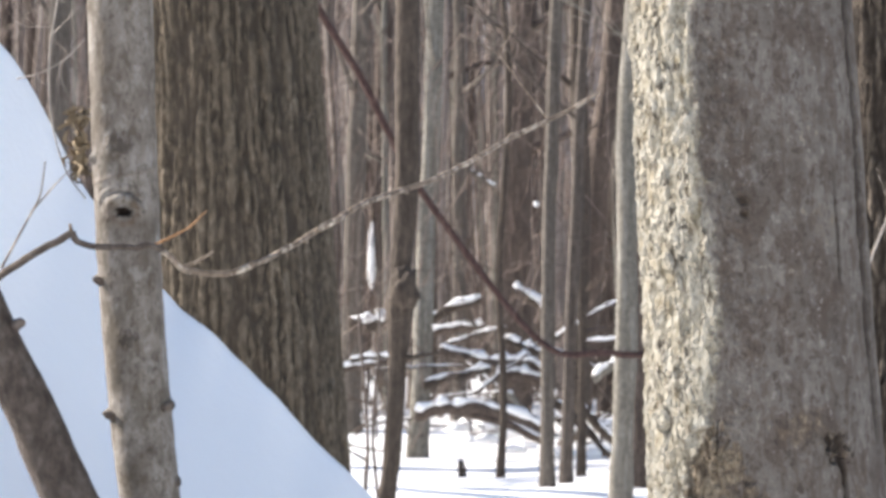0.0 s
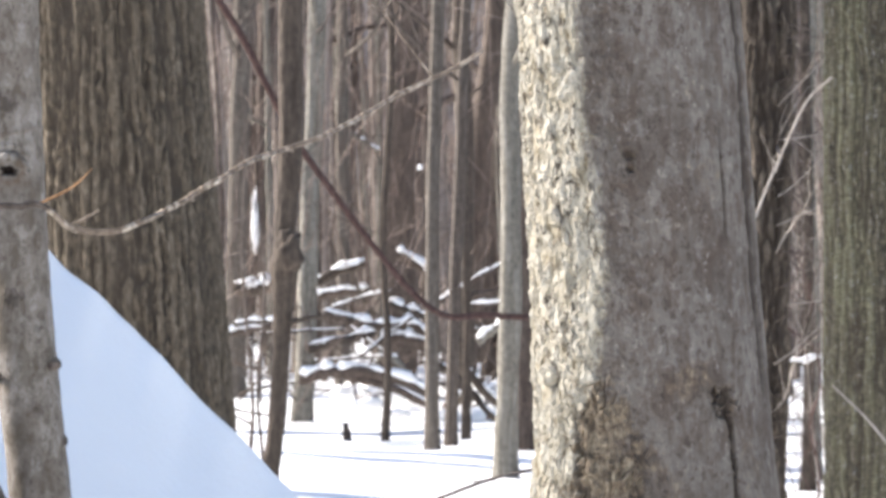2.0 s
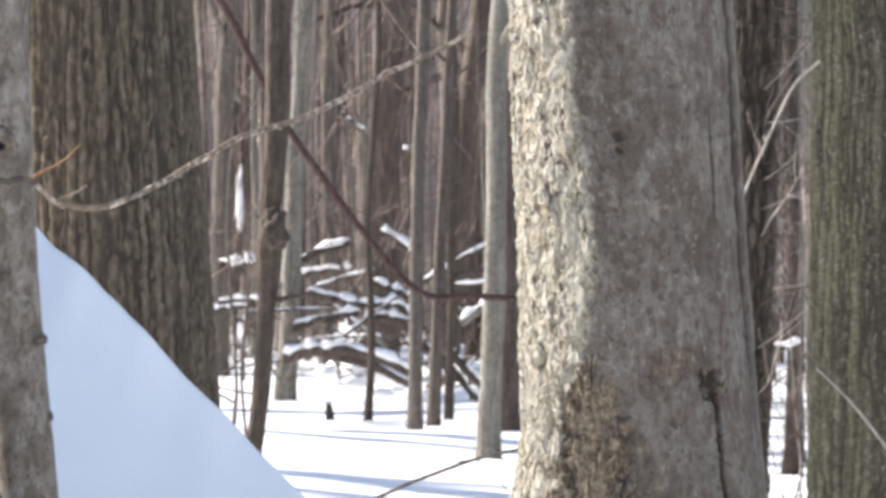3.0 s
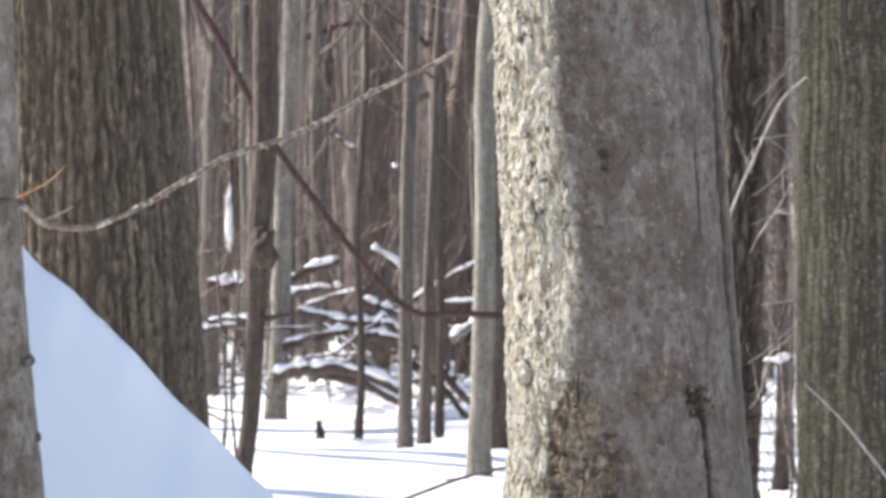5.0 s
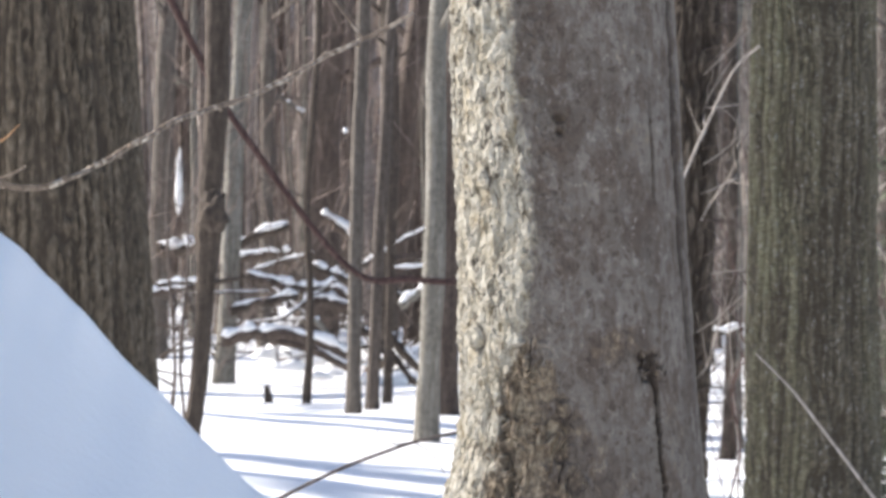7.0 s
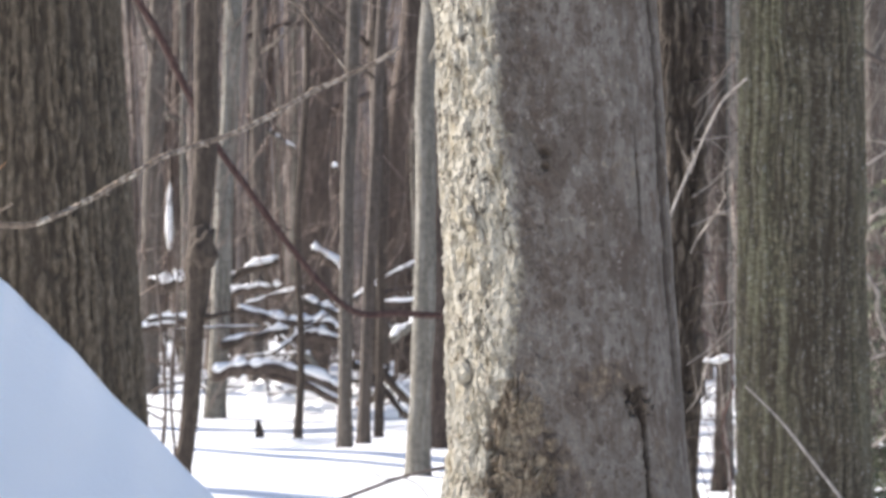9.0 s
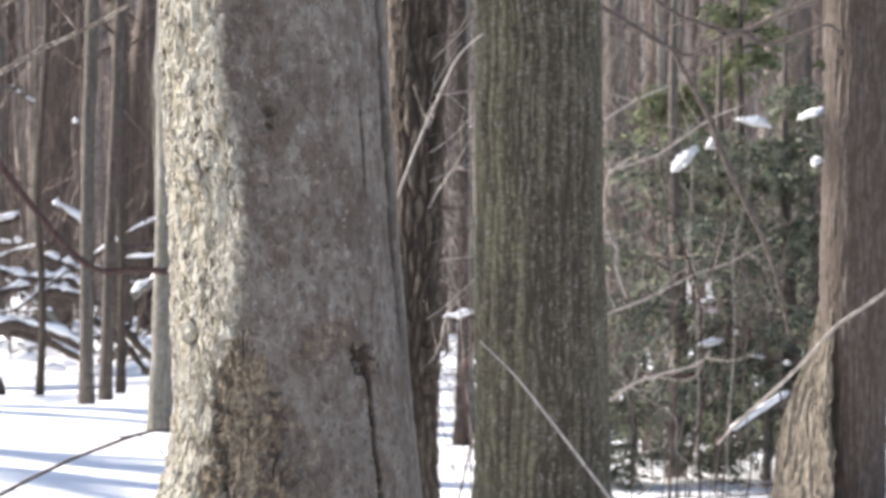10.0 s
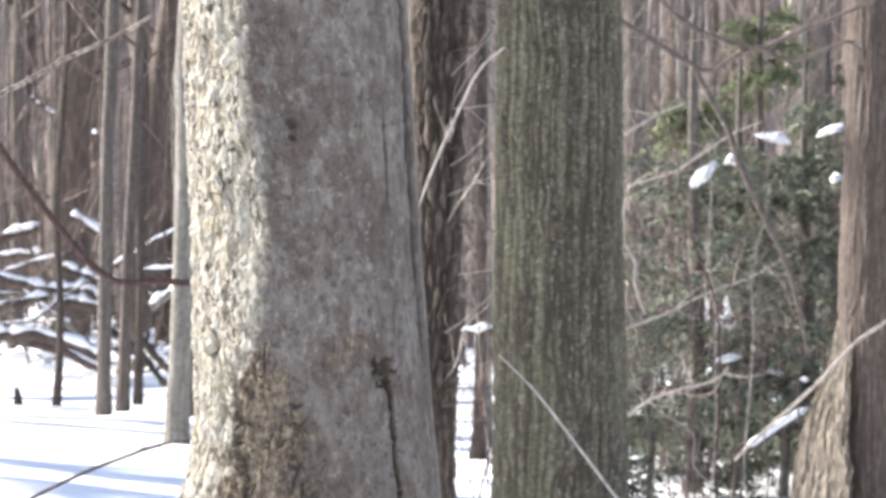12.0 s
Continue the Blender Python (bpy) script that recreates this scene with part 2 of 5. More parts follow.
NEEDLES = leaf_material("hemlock_needles", (0.026, 0.036, 0.024), (0.262, 0.272, 0.180))
YELLOW_NEEDLES = leaf_material("yellow_green_needles", (0.085, 0.100, 0.042), (0.215, 0.225, 0.110))
DEADLEAF = leaf_material("dead_leaf", (0.16, 0.118, 0.076), (0.31, 0.245, 0.160))
DEADLEAF.node_tree.nodes["Principled BSDF"].inputs["Roughness"].default_value = 0.95


# geometry helpers
def smooth_line(points, k=6):
    """A smooth line through the given points (Catmull-Rom)."""
    p = np.array(points, float)
    p = np.vstack([2 * p[0] - p[1], p, 2 * p[-1] - p[-2]])
    out = []
    for i in range(1, len(p) - 2):
        for s in np.arange(k) / k:
            a, b, c, d = p[i - 1], p[i], p[i + 1], p[i + 2]
            out.append(0.5 * (2 * b + (c - a) * s + (2 * a - 5 * b + 4 * c - d) * s * s + (3 * b - a - 3 * c + d) * s ** 3))
    out.append(p[-2])
    return np.array(out)


def tube(points, radii, sides=6):
    """A round stem along the points, closed at its ends."""
    p = np.asarray(points, float)
    r = np.interp(np.linspace(0, 1, len(p)), np.linspace(0, 1, len(radii)), radii)
    t = np.gradient(p, axis=0)
    t /= np.linalg.norm(t, axis=1)[:, None] + 1e-9
    ref = np.array((0.31, 0.93, 0.2)) if abs(t[:, 1]).mean() < 0.8 else np.array((1.0, 0.1, 0.2))
    u = np.cross(t, ref)
    u /= np.linalg.norm(u, axis=1)[:, None] + 1e-9
    v = np.cross(t, u)
    a = np.arange(sides) * 2 * math.pi / sides
    ring = p[:, None] + r[:, None, None] * (np.cos(a)[None, :, None] * u[:, None] + np.sin(a)[None, :, None] * v[:, None])
    verts = ring.reshape(-1, 3)
    n, faces = len(p), []
    for i in range(n - 1):
        for j in range(sides):
            k = (j + 1) % sides
            faces.append((i * sides + j, i * sides + k, (i + 1) * sides + k, (i + 1) * sides + j))
    faces += [tuple(range(sides))[::-1], tuple((n - 1) * sides + j for j in range(sides))]
    return verts, faces


def joined(pieces):
    verts, faces, n = [], [], 0
    for v, f in pieces:
        verts.append(v)
        faces += [tuple(i + n for i in q) for q in f]
        n += len(v)
    return np.vstack(verts), faces


def mesh_of(name, geo, mat, attrs=None, shade=True):
    me = bpy.data.meshes.new(name)
    v, f = geo
    me.from_pydata(np.asarray(v).tolist(), [], f)
    if shade:
        me.polygons.foreach_set("use_smooth", [True] * len(me.polygons))
    for key, val in (attrs or {}).items():
        me.attributes.new(key, "FLOAT", "POINT").data.foreach_set("value", np.asarray(val, np.float32))
    me.materials.append(mat)
    me.update()
    return me


def part(name, geo, mat, parent, label="", attrs=None, shade=True):
    """One mesh under a thing or under a part; its points are given in the world."""
    base = np.array(parent.get("base", (0, 0, 0)))
    ob = new(name, mesh_of(name, (np.asarray(geo[0]) - base, geo[1]), mat, attrs, shade))
    ob.parent = parent
    ob["base"] = (0.0, 0.0, 0.0) if parent.type == "MESH" else tuple(float(b) for b in base)
    return tagged(ob, label)


def subpart(name, geo, mat, parent, label="", attrs=None):
    base = np.array(parent["base"])
    ob = new(name, mesh_of(name, (np.asarray(geo[0]) - base, geo[1]), mat, attrs))
    ob.parent = parent
    return tagged(ob, label)


def thing(name, base, label, category, group="", kind=""):
    ob = new(name)
    ob.location = base
    ob.empty_display_size = 0.2
    ob["base"] = tuple(float(b) for b in base)
    return tagged(ob, label, category, group, kind)


def single(name, geo, mat, label, category="", group="", kind="", attrs=None, shade=True):
    return tagged(new(name, mesh_of(name, geo, mat, attrs, shade)), label, category, group, kind)


def trunk(zs, xs, ys, rs, rings, nth, relief=None, rot=0.0, angles=None):
    """A standing trunk: tables of height, axis and radius; relief(x, a, z, r) gives (outward metres, attribute values)."""
    z = np.asarray(rings, float)
    cx, cy, r = np.interp(z, zs, xs), np.interp(z, zs, ys), np.interp(z, zs, rs)
    angles = [rot + 2 * math.pi * j / nth for j in range(nth)] if angles is None else list(angles)
    nth = len(angles)
    verts, att = [], {}
    for i in range(len(z)):
        for j in range(nth):
            a = angles[j]
            d = 0.0
            if relief:
                d, vals = relief(a, z[i], r[i])
                for key, val in vals.items():
                    att.setdefault(key, []).append(val)
            rr = r[i] + d
            verts.append((cx[i] + rr * math.cos(a), cy[i] + rr * math.sin(a), z[i]))
    faces = []
    for i in range(len(z) - 1):
        for j in range(nth):
            k = (j + 1) % nth
            faces.append((i * nth + j, i * nth + k, (i + 1) * nth + k, (i + 1) * nth + j))
    faces += [tuple(range(nth))[::-1], tuple((len(z) - 1) * nth + j for j in range(nth))]
    return (np.array(verts), faces), att


def clamp(x, lo=0.0, hi=1.0):
    return max(lo, min(hi, x))


def step(lo, hi, x):
    s = clamp((x - lo) / (hi - lo))
    return s * s * (3 - 2 * s)


def nz(x, y, z=0.0):
    return noise.noise((x, y, z))


def furrows(r0, across, along, depth, seed, wander=0.5, lo=0.03, hi=0.45, crisp=0.34):
    """Relief of furrowed bark: long interlacing ridges with cracks between them, broken into scales. across, along: ridges to the metre."""
    def relief(a, z, r):
        c, q = math.cos(a) * r0, math.sin(a) * r0
        w = wander * (0.7 * nz(c * 6 + seed, q * 6, z * 2.4) + 0.45 * nz(c * 14 + seed, q * 14, z * 7.5))
        w2 = 0.22 * nz(c * across * 1.3, q * across * 1.3 + seed, z * 26)
        dist, pts = noise.voronoi((c * across + w + w2 + seed, q * across - w + w2, z * along + 0.5 * w))
        e = dist[1] - dist[0]
        tone = (math.sin(pts[0][0] * 12.99 + pts[0][1] * 78.23 + pts[0][2] * 37.7) * 4375.85) % 1.0
        sc = noise.voronoi((c * across * 1.9 + w + w2, q * across * 1.9 + w2, z * along * 9 + 3 * w2 + seed))[0]
        es = sc[1] - sc[0]
        ridge = step(lo, hi, e) * (0.55 + 0.5 * tone + 0.25 * step(0.02, 0.30, es))
        grain = nz(c * across * 3, q * across * 3, z * along * 9)
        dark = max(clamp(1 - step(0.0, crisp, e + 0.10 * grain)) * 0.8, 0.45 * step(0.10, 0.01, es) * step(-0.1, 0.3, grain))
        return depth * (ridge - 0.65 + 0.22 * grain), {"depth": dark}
    return relief


def limbs(rng, top, way, length, radius, level, out, droop=0.0, split=3):
    """Bare limbs that fork into twigs."""
    n = 5
    p = [np.array(top, float)]
    d = np.array(way, float)
    d /= np.linalg.norm(d)
    for i in range(n):
        d = d + np.array([rng.gauss(0, 0.16), rng.gauss(0, 0.16), rng.gauss(0.04 - droop, 0.12)])
        d /= np.linalg.norm(d)
        p.append(p[-1] + d * length / n)
    out.append(tube(p, [radius, radius * 0.35], 5 if level > 1 else 3))
    if level > 0:
        for k in range(split):
            i = rng.randint(1, n)
            side = np.array([rng.gauss(0, 1), rng.gauss(0, 1), rng.gauss(0.3, 0.5)])
            w = d + 0.9 * side / np.linalg.norm(side)
            limbs(rng, p[i], w, length * rng.uniform(0.45, 0.7), radius * 0.45, level - 1, out, droop, split)


def crown_over(rng, cx, cy, z0, z1, n, reach, radius):
    out = []
    for i in range(n):
        z = z0 + (z1 - z0) * (i + rng.random()) / n
        a = rng.uniform(0, 6.283)
        limbs(rng, (cx(z), cy(z), z), (math.cos(a), math.sin(a), rng.uniform(0.3, 0.9)),
              reach * rng.uniform(0.6, 1.1), radius * (1.05 - 0.6 * i / n), 2, out)
    return out


# ground: one snow sheet out to the horizon, gently rolling
def ground_height(x, y):
    far = step(20, 60, math.hypot(x, y))
    fall = -0.085 * clamp(x + 0.25, -1.6, 0.8) * step(15, 20, y) * step(34.5, 29, y)
    return fall + 0.05 * nz(x * 0.35, y * 0.35) + 0.02 * nz(x * 1.3, y * 1.3, 4) + far * 0.22 * nz(x * 0.06, y * 0.06, 2)


def ground_sheet():
    ys = np.concatenate([np.array([-900, -300, -120, -60, -30]), np.arange(-15, 18, 1.5), np.arange(18, 60, 0.35),
                         np.arange(60, 130, 2.0), np.array([150, 200, 300, 600, 1500])])
    us = np.concatenate([np.array([-1500, -500, -200, -100, -60, -40, -25, -16]), np.arange(-12, 14, 0.35), np.array([16, 25, 40, 60, 100, 200, 500, 1500])])
    verts = [(x, y, ground_height(x, y)) for y in ys for x in us]
    n = len(us)
    faces = [(i * n + j, i * n + j + 1, (i + 1) * n + j + 1, (i + 1) * n + j) for i in range(len(ys) - 1) for j in range(n - 1)]
    return np.array(verts), faces


single("ground", ground_sheet(), SNOW, "forest floor under deep fresh snow", "ground", kind="structure")

# snow bank: steep smooth heap, its crest falling from the left
RIDGE_X = (-6.5, -5.2, -4.0, -3.0, -2.2, -1.7, -1.349, -1.228, -1.156, -0.999, -0.866, -0.697, -0.604, -0.446, -0.343, 0.0, 0.5, 1.0, 1.6)
RIDGE_Z = (0.0, 0.8, 1.6, 2.2, 2.42, 2.38, 2.143, 1.893, 1.795, 1.596, 1.473, 1.288, 1.209, 1.023, 0.965, 0.70, 0.35, 0.10, -0.05)


def bank_height(x, y):
    z = sum(np.interp(x + s, RIDGE_X, RIDGE_Z) for s in (-0.03, 0, 0.03)) / 3
    crest = max(0.0, 1 - abs(y - 9.0) / 0.9) ** 1.5
    z += crest * (0.020 * nz(x * 7.5, 3.3) + 0.009 * nz(x * 19, 1.2)) - 0.006
    front, back = clamp((y - 4.8) / 4.2), 1 - step(9.0, 13.0, y)
    k = front if y < 9.0 else back
    return z * k - 0.08 * (1 - k) + 0.02 * nz(x * 1.5, y * 1.5, 7) * k * (1 if y < 8.7 else 0.3)


def bank_sheet():
    xs = np.concatenate([np.arange(-6.5, -1.6, 0.15), np.arange(-1.6, 0.2, 0.012), np.arange(0.2, 1.61, 0.08)])
    ys = np.concatenate([np.arange(4.6, 8.4, 0.12), np.arange(8.4, 9.4, 0.03), np.arange(9.4, 13.01, 0.2)])
    n = len(xs)
    verts = [(x, y, bank_height(x, y)) for y in ys for x in xs]
    faces = [(i * n + j, i * n + j + 1, (i + 1) * n + j + 1, (i + 1) * n + j) for i in range(len(ys) - 1) for j in range(n - 1)]
    return np.array(verts), faces


single("snow_bank", bank_sheet(), SNOW, "steep smooth bank of clean snow in shade", "snow bank", kind="structure")

# ---- near trees ----
def straight(zs, vs):
    return lambda z: float(np.interp(z, zs, vs))


def pale_maple():
    zs = (-0.1, 0.5, 0.9, 1.161, 1.229, 1.311, 1.394, 1.559, 1.724, 1.888, 2.08, 4.0, 8.0, 13.0)
    xs = (0.20, 0.195, 0.195, 0.195, 0.200, 0.202, 0.198, 0.190, 0.1815, 0.173, 0.1625, 0.09, -0.02, -0.1)
    rs = (0.34, 0.27, 0.225, 0.194, 0.182, 0.172, 0.170, 0.164, 0.1635, 0.162, 0.1585, 0.14, 0.10, 0.03)
    ys = (6.15,) * len(zs)
    # blotches of rot, and a broad faint one low down that offsets snow-bounced light: across (-1 left edge, 1 right
    # edge), height, half width, half height, strength
    blots = ((-0.10, 1.728, 0.06, 0.012, 0.8), (-0.09, 1.712, 0.05, 0.008, 0.7), (0.28, 1.41, 0.30, 0.045, 0.55), (0.60, 1.378, 0.16, 0.035, 0.6),
             (0.60, 1.70, 0.22, 0.04, 0.45), (-0.45, 1.335, 0.26, 0.09, 0.9), (-0.40, 1.25, 0.34, 0.10, 0.95), (-0.62, 1.18, 0.16, 0.08, 0.8),
             (-0.1, 1.255, 0.28, 0.05, 0.45), (0.1, 1.56, 0.25, 0.03, 0.3), (-0.12, 1.20, 0.3, 0.05, 0.6), (-0.15, 1.30, 0.22, 0.06, 0.6), (0.5, 1.83, 0.2, 0.03, 0.3), (0.10, 1.20, 0.55, 0.10, 0.42), (0.75, 1.25, 0.20, 0.12, 0.40), (0.30, 1.62, 0.40, 0.05, 0.30))

    def relief(a, z, r):
        x, front = math.cos(a), -math.sin(a)
        px, py = math.cos(a) * 0.165, math.sin(a) * 0.165
        big = noise.noise((px * 21 + 5, py * 21, z * 11))
        small = noise.noise((px * 210, py * 210, z * 150))
        med = noise.noise((px * 90, py * 90, z * 60 + 2))
        wx, wy = noise.noise((px * 60, py * 60, z * 45)), noise.noise((px * 60, py * 60 + 7, z * 45))
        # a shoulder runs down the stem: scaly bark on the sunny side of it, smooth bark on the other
        # xb follows the sunlight's edge; warm paints part of that light as cream
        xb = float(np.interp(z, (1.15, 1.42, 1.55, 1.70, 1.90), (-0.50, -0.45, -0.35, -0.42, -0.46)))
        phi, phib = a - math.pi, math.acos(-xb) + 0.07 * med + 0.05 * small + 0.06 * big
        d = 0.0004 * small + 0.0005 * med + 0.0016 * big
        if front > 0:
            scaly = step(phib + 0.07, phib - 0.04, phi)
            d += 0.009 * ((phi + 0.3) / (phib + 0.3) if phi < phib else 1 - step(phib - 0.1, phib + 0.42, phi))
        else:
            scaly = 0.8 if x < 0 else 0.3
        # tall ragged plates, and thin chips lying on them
        d1, p1 = noise.voronoi((px * 62 + 0.9 * wx + 1.4 * big, py * 62 + 0.9 * wy, z * 15 + 0.6 * wx + 0.6 * med))
        d2, p2 = noise.voronoi((px * 150 + 1.0 * wy, py * 150 + 1.0 * wx + med, z * 45 + 0.7 * wy))
        h1 = (math.sin(p1[0][0] * 12.99 + p1[0][1] * 78.23 + p1[0][2] * 37.7) * 4375.85) % 1.0
        h2 = (math.sin(p2[0][0] * 31.7 + p2[0][1] * 17.1 + p2[0][2] * 53.3) * 2819.37) % 1.0
        e1, e2 = d1[1] - d1[0] + 0.06 * small, d2[1] - d2[0]
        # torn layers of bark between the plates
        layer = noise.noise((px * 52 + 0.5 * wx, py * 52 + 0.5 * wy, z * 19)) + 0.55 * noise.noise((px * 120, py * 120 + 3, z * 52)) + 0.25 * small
        ledge, rim_shade = 0.0, 0.0
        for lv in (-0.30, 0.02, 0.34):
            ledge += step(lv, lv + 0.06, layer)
            # shadow along each torn edge, put into the colour through depth
            rim_shade = max(rim_shade, clamp(1.2 - abs(layer - lv + 0.03) / 0.06))
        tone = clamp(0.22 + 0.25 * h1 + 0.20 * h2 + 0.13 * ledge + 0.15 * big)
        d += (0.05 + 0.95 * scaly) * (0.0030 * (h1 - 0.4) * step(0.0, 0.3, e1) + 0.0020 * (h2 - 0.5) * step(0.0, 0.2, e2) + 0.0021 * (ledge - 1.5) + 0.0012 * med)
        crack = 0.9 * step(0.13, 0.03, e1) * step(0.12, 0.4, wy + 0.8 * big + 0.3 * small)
        depth = scaly * max(crack, 0.62 * rim_shade * step(0.0, 0.35, wx + 0.6 * med + 0.3 * small))
        stain = 0.0
        if front > 0:
            wob = 0.4 * noise.noise((px * 34, py * 34, z * 30 + 3)) + 0.25 * small
            for bx, bz, bw, bh, k in blots:
                q = math.hypot((x - bx) / bw, (z - bz) / bh)
                if q < 1.6:
                    stain = max(stain, k * step(1.25, 0.35, q + wob))
        if stain > 0.05 and z < 1.42 and x < 0.1:
            # brown shards of rotten bark standing on edge
            shard, spt = noise.voronoi((px * 110 + 0.9 * wx + 0.8 * big, py * 110 + 0.9 * wy, z * 13 + 0.7 * wx + 0.5 * med))
            h = (math.sin(spt[0][0] * 9.7 + spt[0][2] * 31.1) * 4375.85) % 1.0
            d += stain * (0.014 * h * step(0.0, 0.5, shard[1] - shard[0]) + 0.002 * wx - 0.005)
            depth = max(0.3 * depth, 0.10 * stain * clamp(1 - (shard[1] - shard[0]) / 0.11) * step(-0.3, 0.2, wy))
        # long cracks: the lifted edge on the right, and the seam under the knot
        c1 = 0.945 + 0.02 * nz(z * 9, 1.0) - 0.01 * (z - 1.5) + 0.012 * med
        c2 = 0.61 + 0.20 * clamp((1.37 - z) / 0.9) + 0.025 * nz(z * 9, 5.0) + 0.014 * med + 0.012 * small
        if front > 0:
            k1 = clamp(1.2 - abs(x - c1) / 0.032) * step(1.32, 1.45, z) * step(-0.5, 0.1, nz(z * 12, 3.0) + 0.3)
            k2 = clamp(1.35 - abs(x - c2) / 0.018) * step(1.385, 1.36, z)
            k2 = max(k2, 0.85 * step(1.1, 0.6, math.hypot((x - 0.57) / 0.10, (z - 1.378) / 0.020) + 0.8 * med + 0.5 * small))
            c3 = 0.71 + 0.02 * nz(z * 20, 8.0)
            k3 = clamp(1 - abs(x - c3) / 0.016 + 0.6 * med) * step(1.60, 1.63, z) * step(1.80, 1.74, z) * 0.7
            c5 = float(np.interp(z, (1.13, 1.20, 1.28, 1.40), (-0.40, -0.50, -0.62, -0.66))) + 0.03 * med + 0.03 * small
            k5 = clamp(1.4 - abs(x - c5) / 0.022) * step(1.40, 1.34, z)
            spots = ((-0.10, 1.730, 0.055, 0.009), (-0.09, 1.711, 0.045, 0.006))
            k4 = max(0.9 * step(1.3, 0.5, math.hypot((x - bx) / bw, (z - bz) / bh) + 0.4 * med + 0.3 * small) for bx, bz, bw, bh in spots)
            depth = max(depth, min(1.0, k1), min(1.0, k2), k3, k4, 0.55 * min(1.0, k5))
            d -= 0.009 * max(min(1.0, k1), min(1.0, k2), k3, 0.5 * k4, 0.6 * k5)
            if x > c1 and z > 1.42:
                d += 0.002
            # discs of bark lifting off, the shadow beside their right edge painted dark
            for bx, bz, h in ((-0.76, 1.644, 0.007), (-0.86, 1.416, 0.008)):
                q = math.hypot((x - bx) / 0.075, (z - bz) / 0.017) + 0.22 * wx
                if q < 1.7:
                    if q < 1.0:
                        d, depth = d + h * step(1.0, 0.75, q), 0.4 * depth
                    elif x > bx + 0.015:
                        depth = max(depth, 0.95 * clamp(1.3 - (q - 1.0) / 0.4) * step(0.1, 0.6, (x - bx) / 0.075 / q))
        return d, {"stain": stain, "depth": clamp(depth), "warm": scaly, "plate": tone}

    rings = np.concatenate([np.arange(-0.1, 1.1, 0.02), np.arange(1.1, 2.14, 0.0017), np.arange(2.15, 13.0, 0.12)])
    angles = np.concatenate([np.linspace(3.0, 4.5, 190, endpoint=False), np.linspace(4.5, 6.42, 190, endpoint=False), np.linspace(6.42, 3.0 + 2 * math.pi, 40, endpoint=False)])
    geo, att = trunk(zs, xs, ys, rs, rings, 0, relief, angles=angles)
    tree = thing("maple_tree", (0.2, 6.15, 0), "pale grey maple with scaly lichen-covered bark, sunlit on one side", "tree")
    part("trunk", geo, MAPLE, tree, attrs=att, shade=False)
    r2 = random.Random(3)
    for i in range(7):
        z = 3.4 + i * 1.2
        a = i * 2.4 + 0.4
        out = []
        limbs(r2, (straight(zs, xs)(z), 6.15, z), (math.cos(a), math.sin(a), 0.7), 2.6, 0.05, 2, out)
        part("limb", joined(out), GREY, tree)


pale_maple()


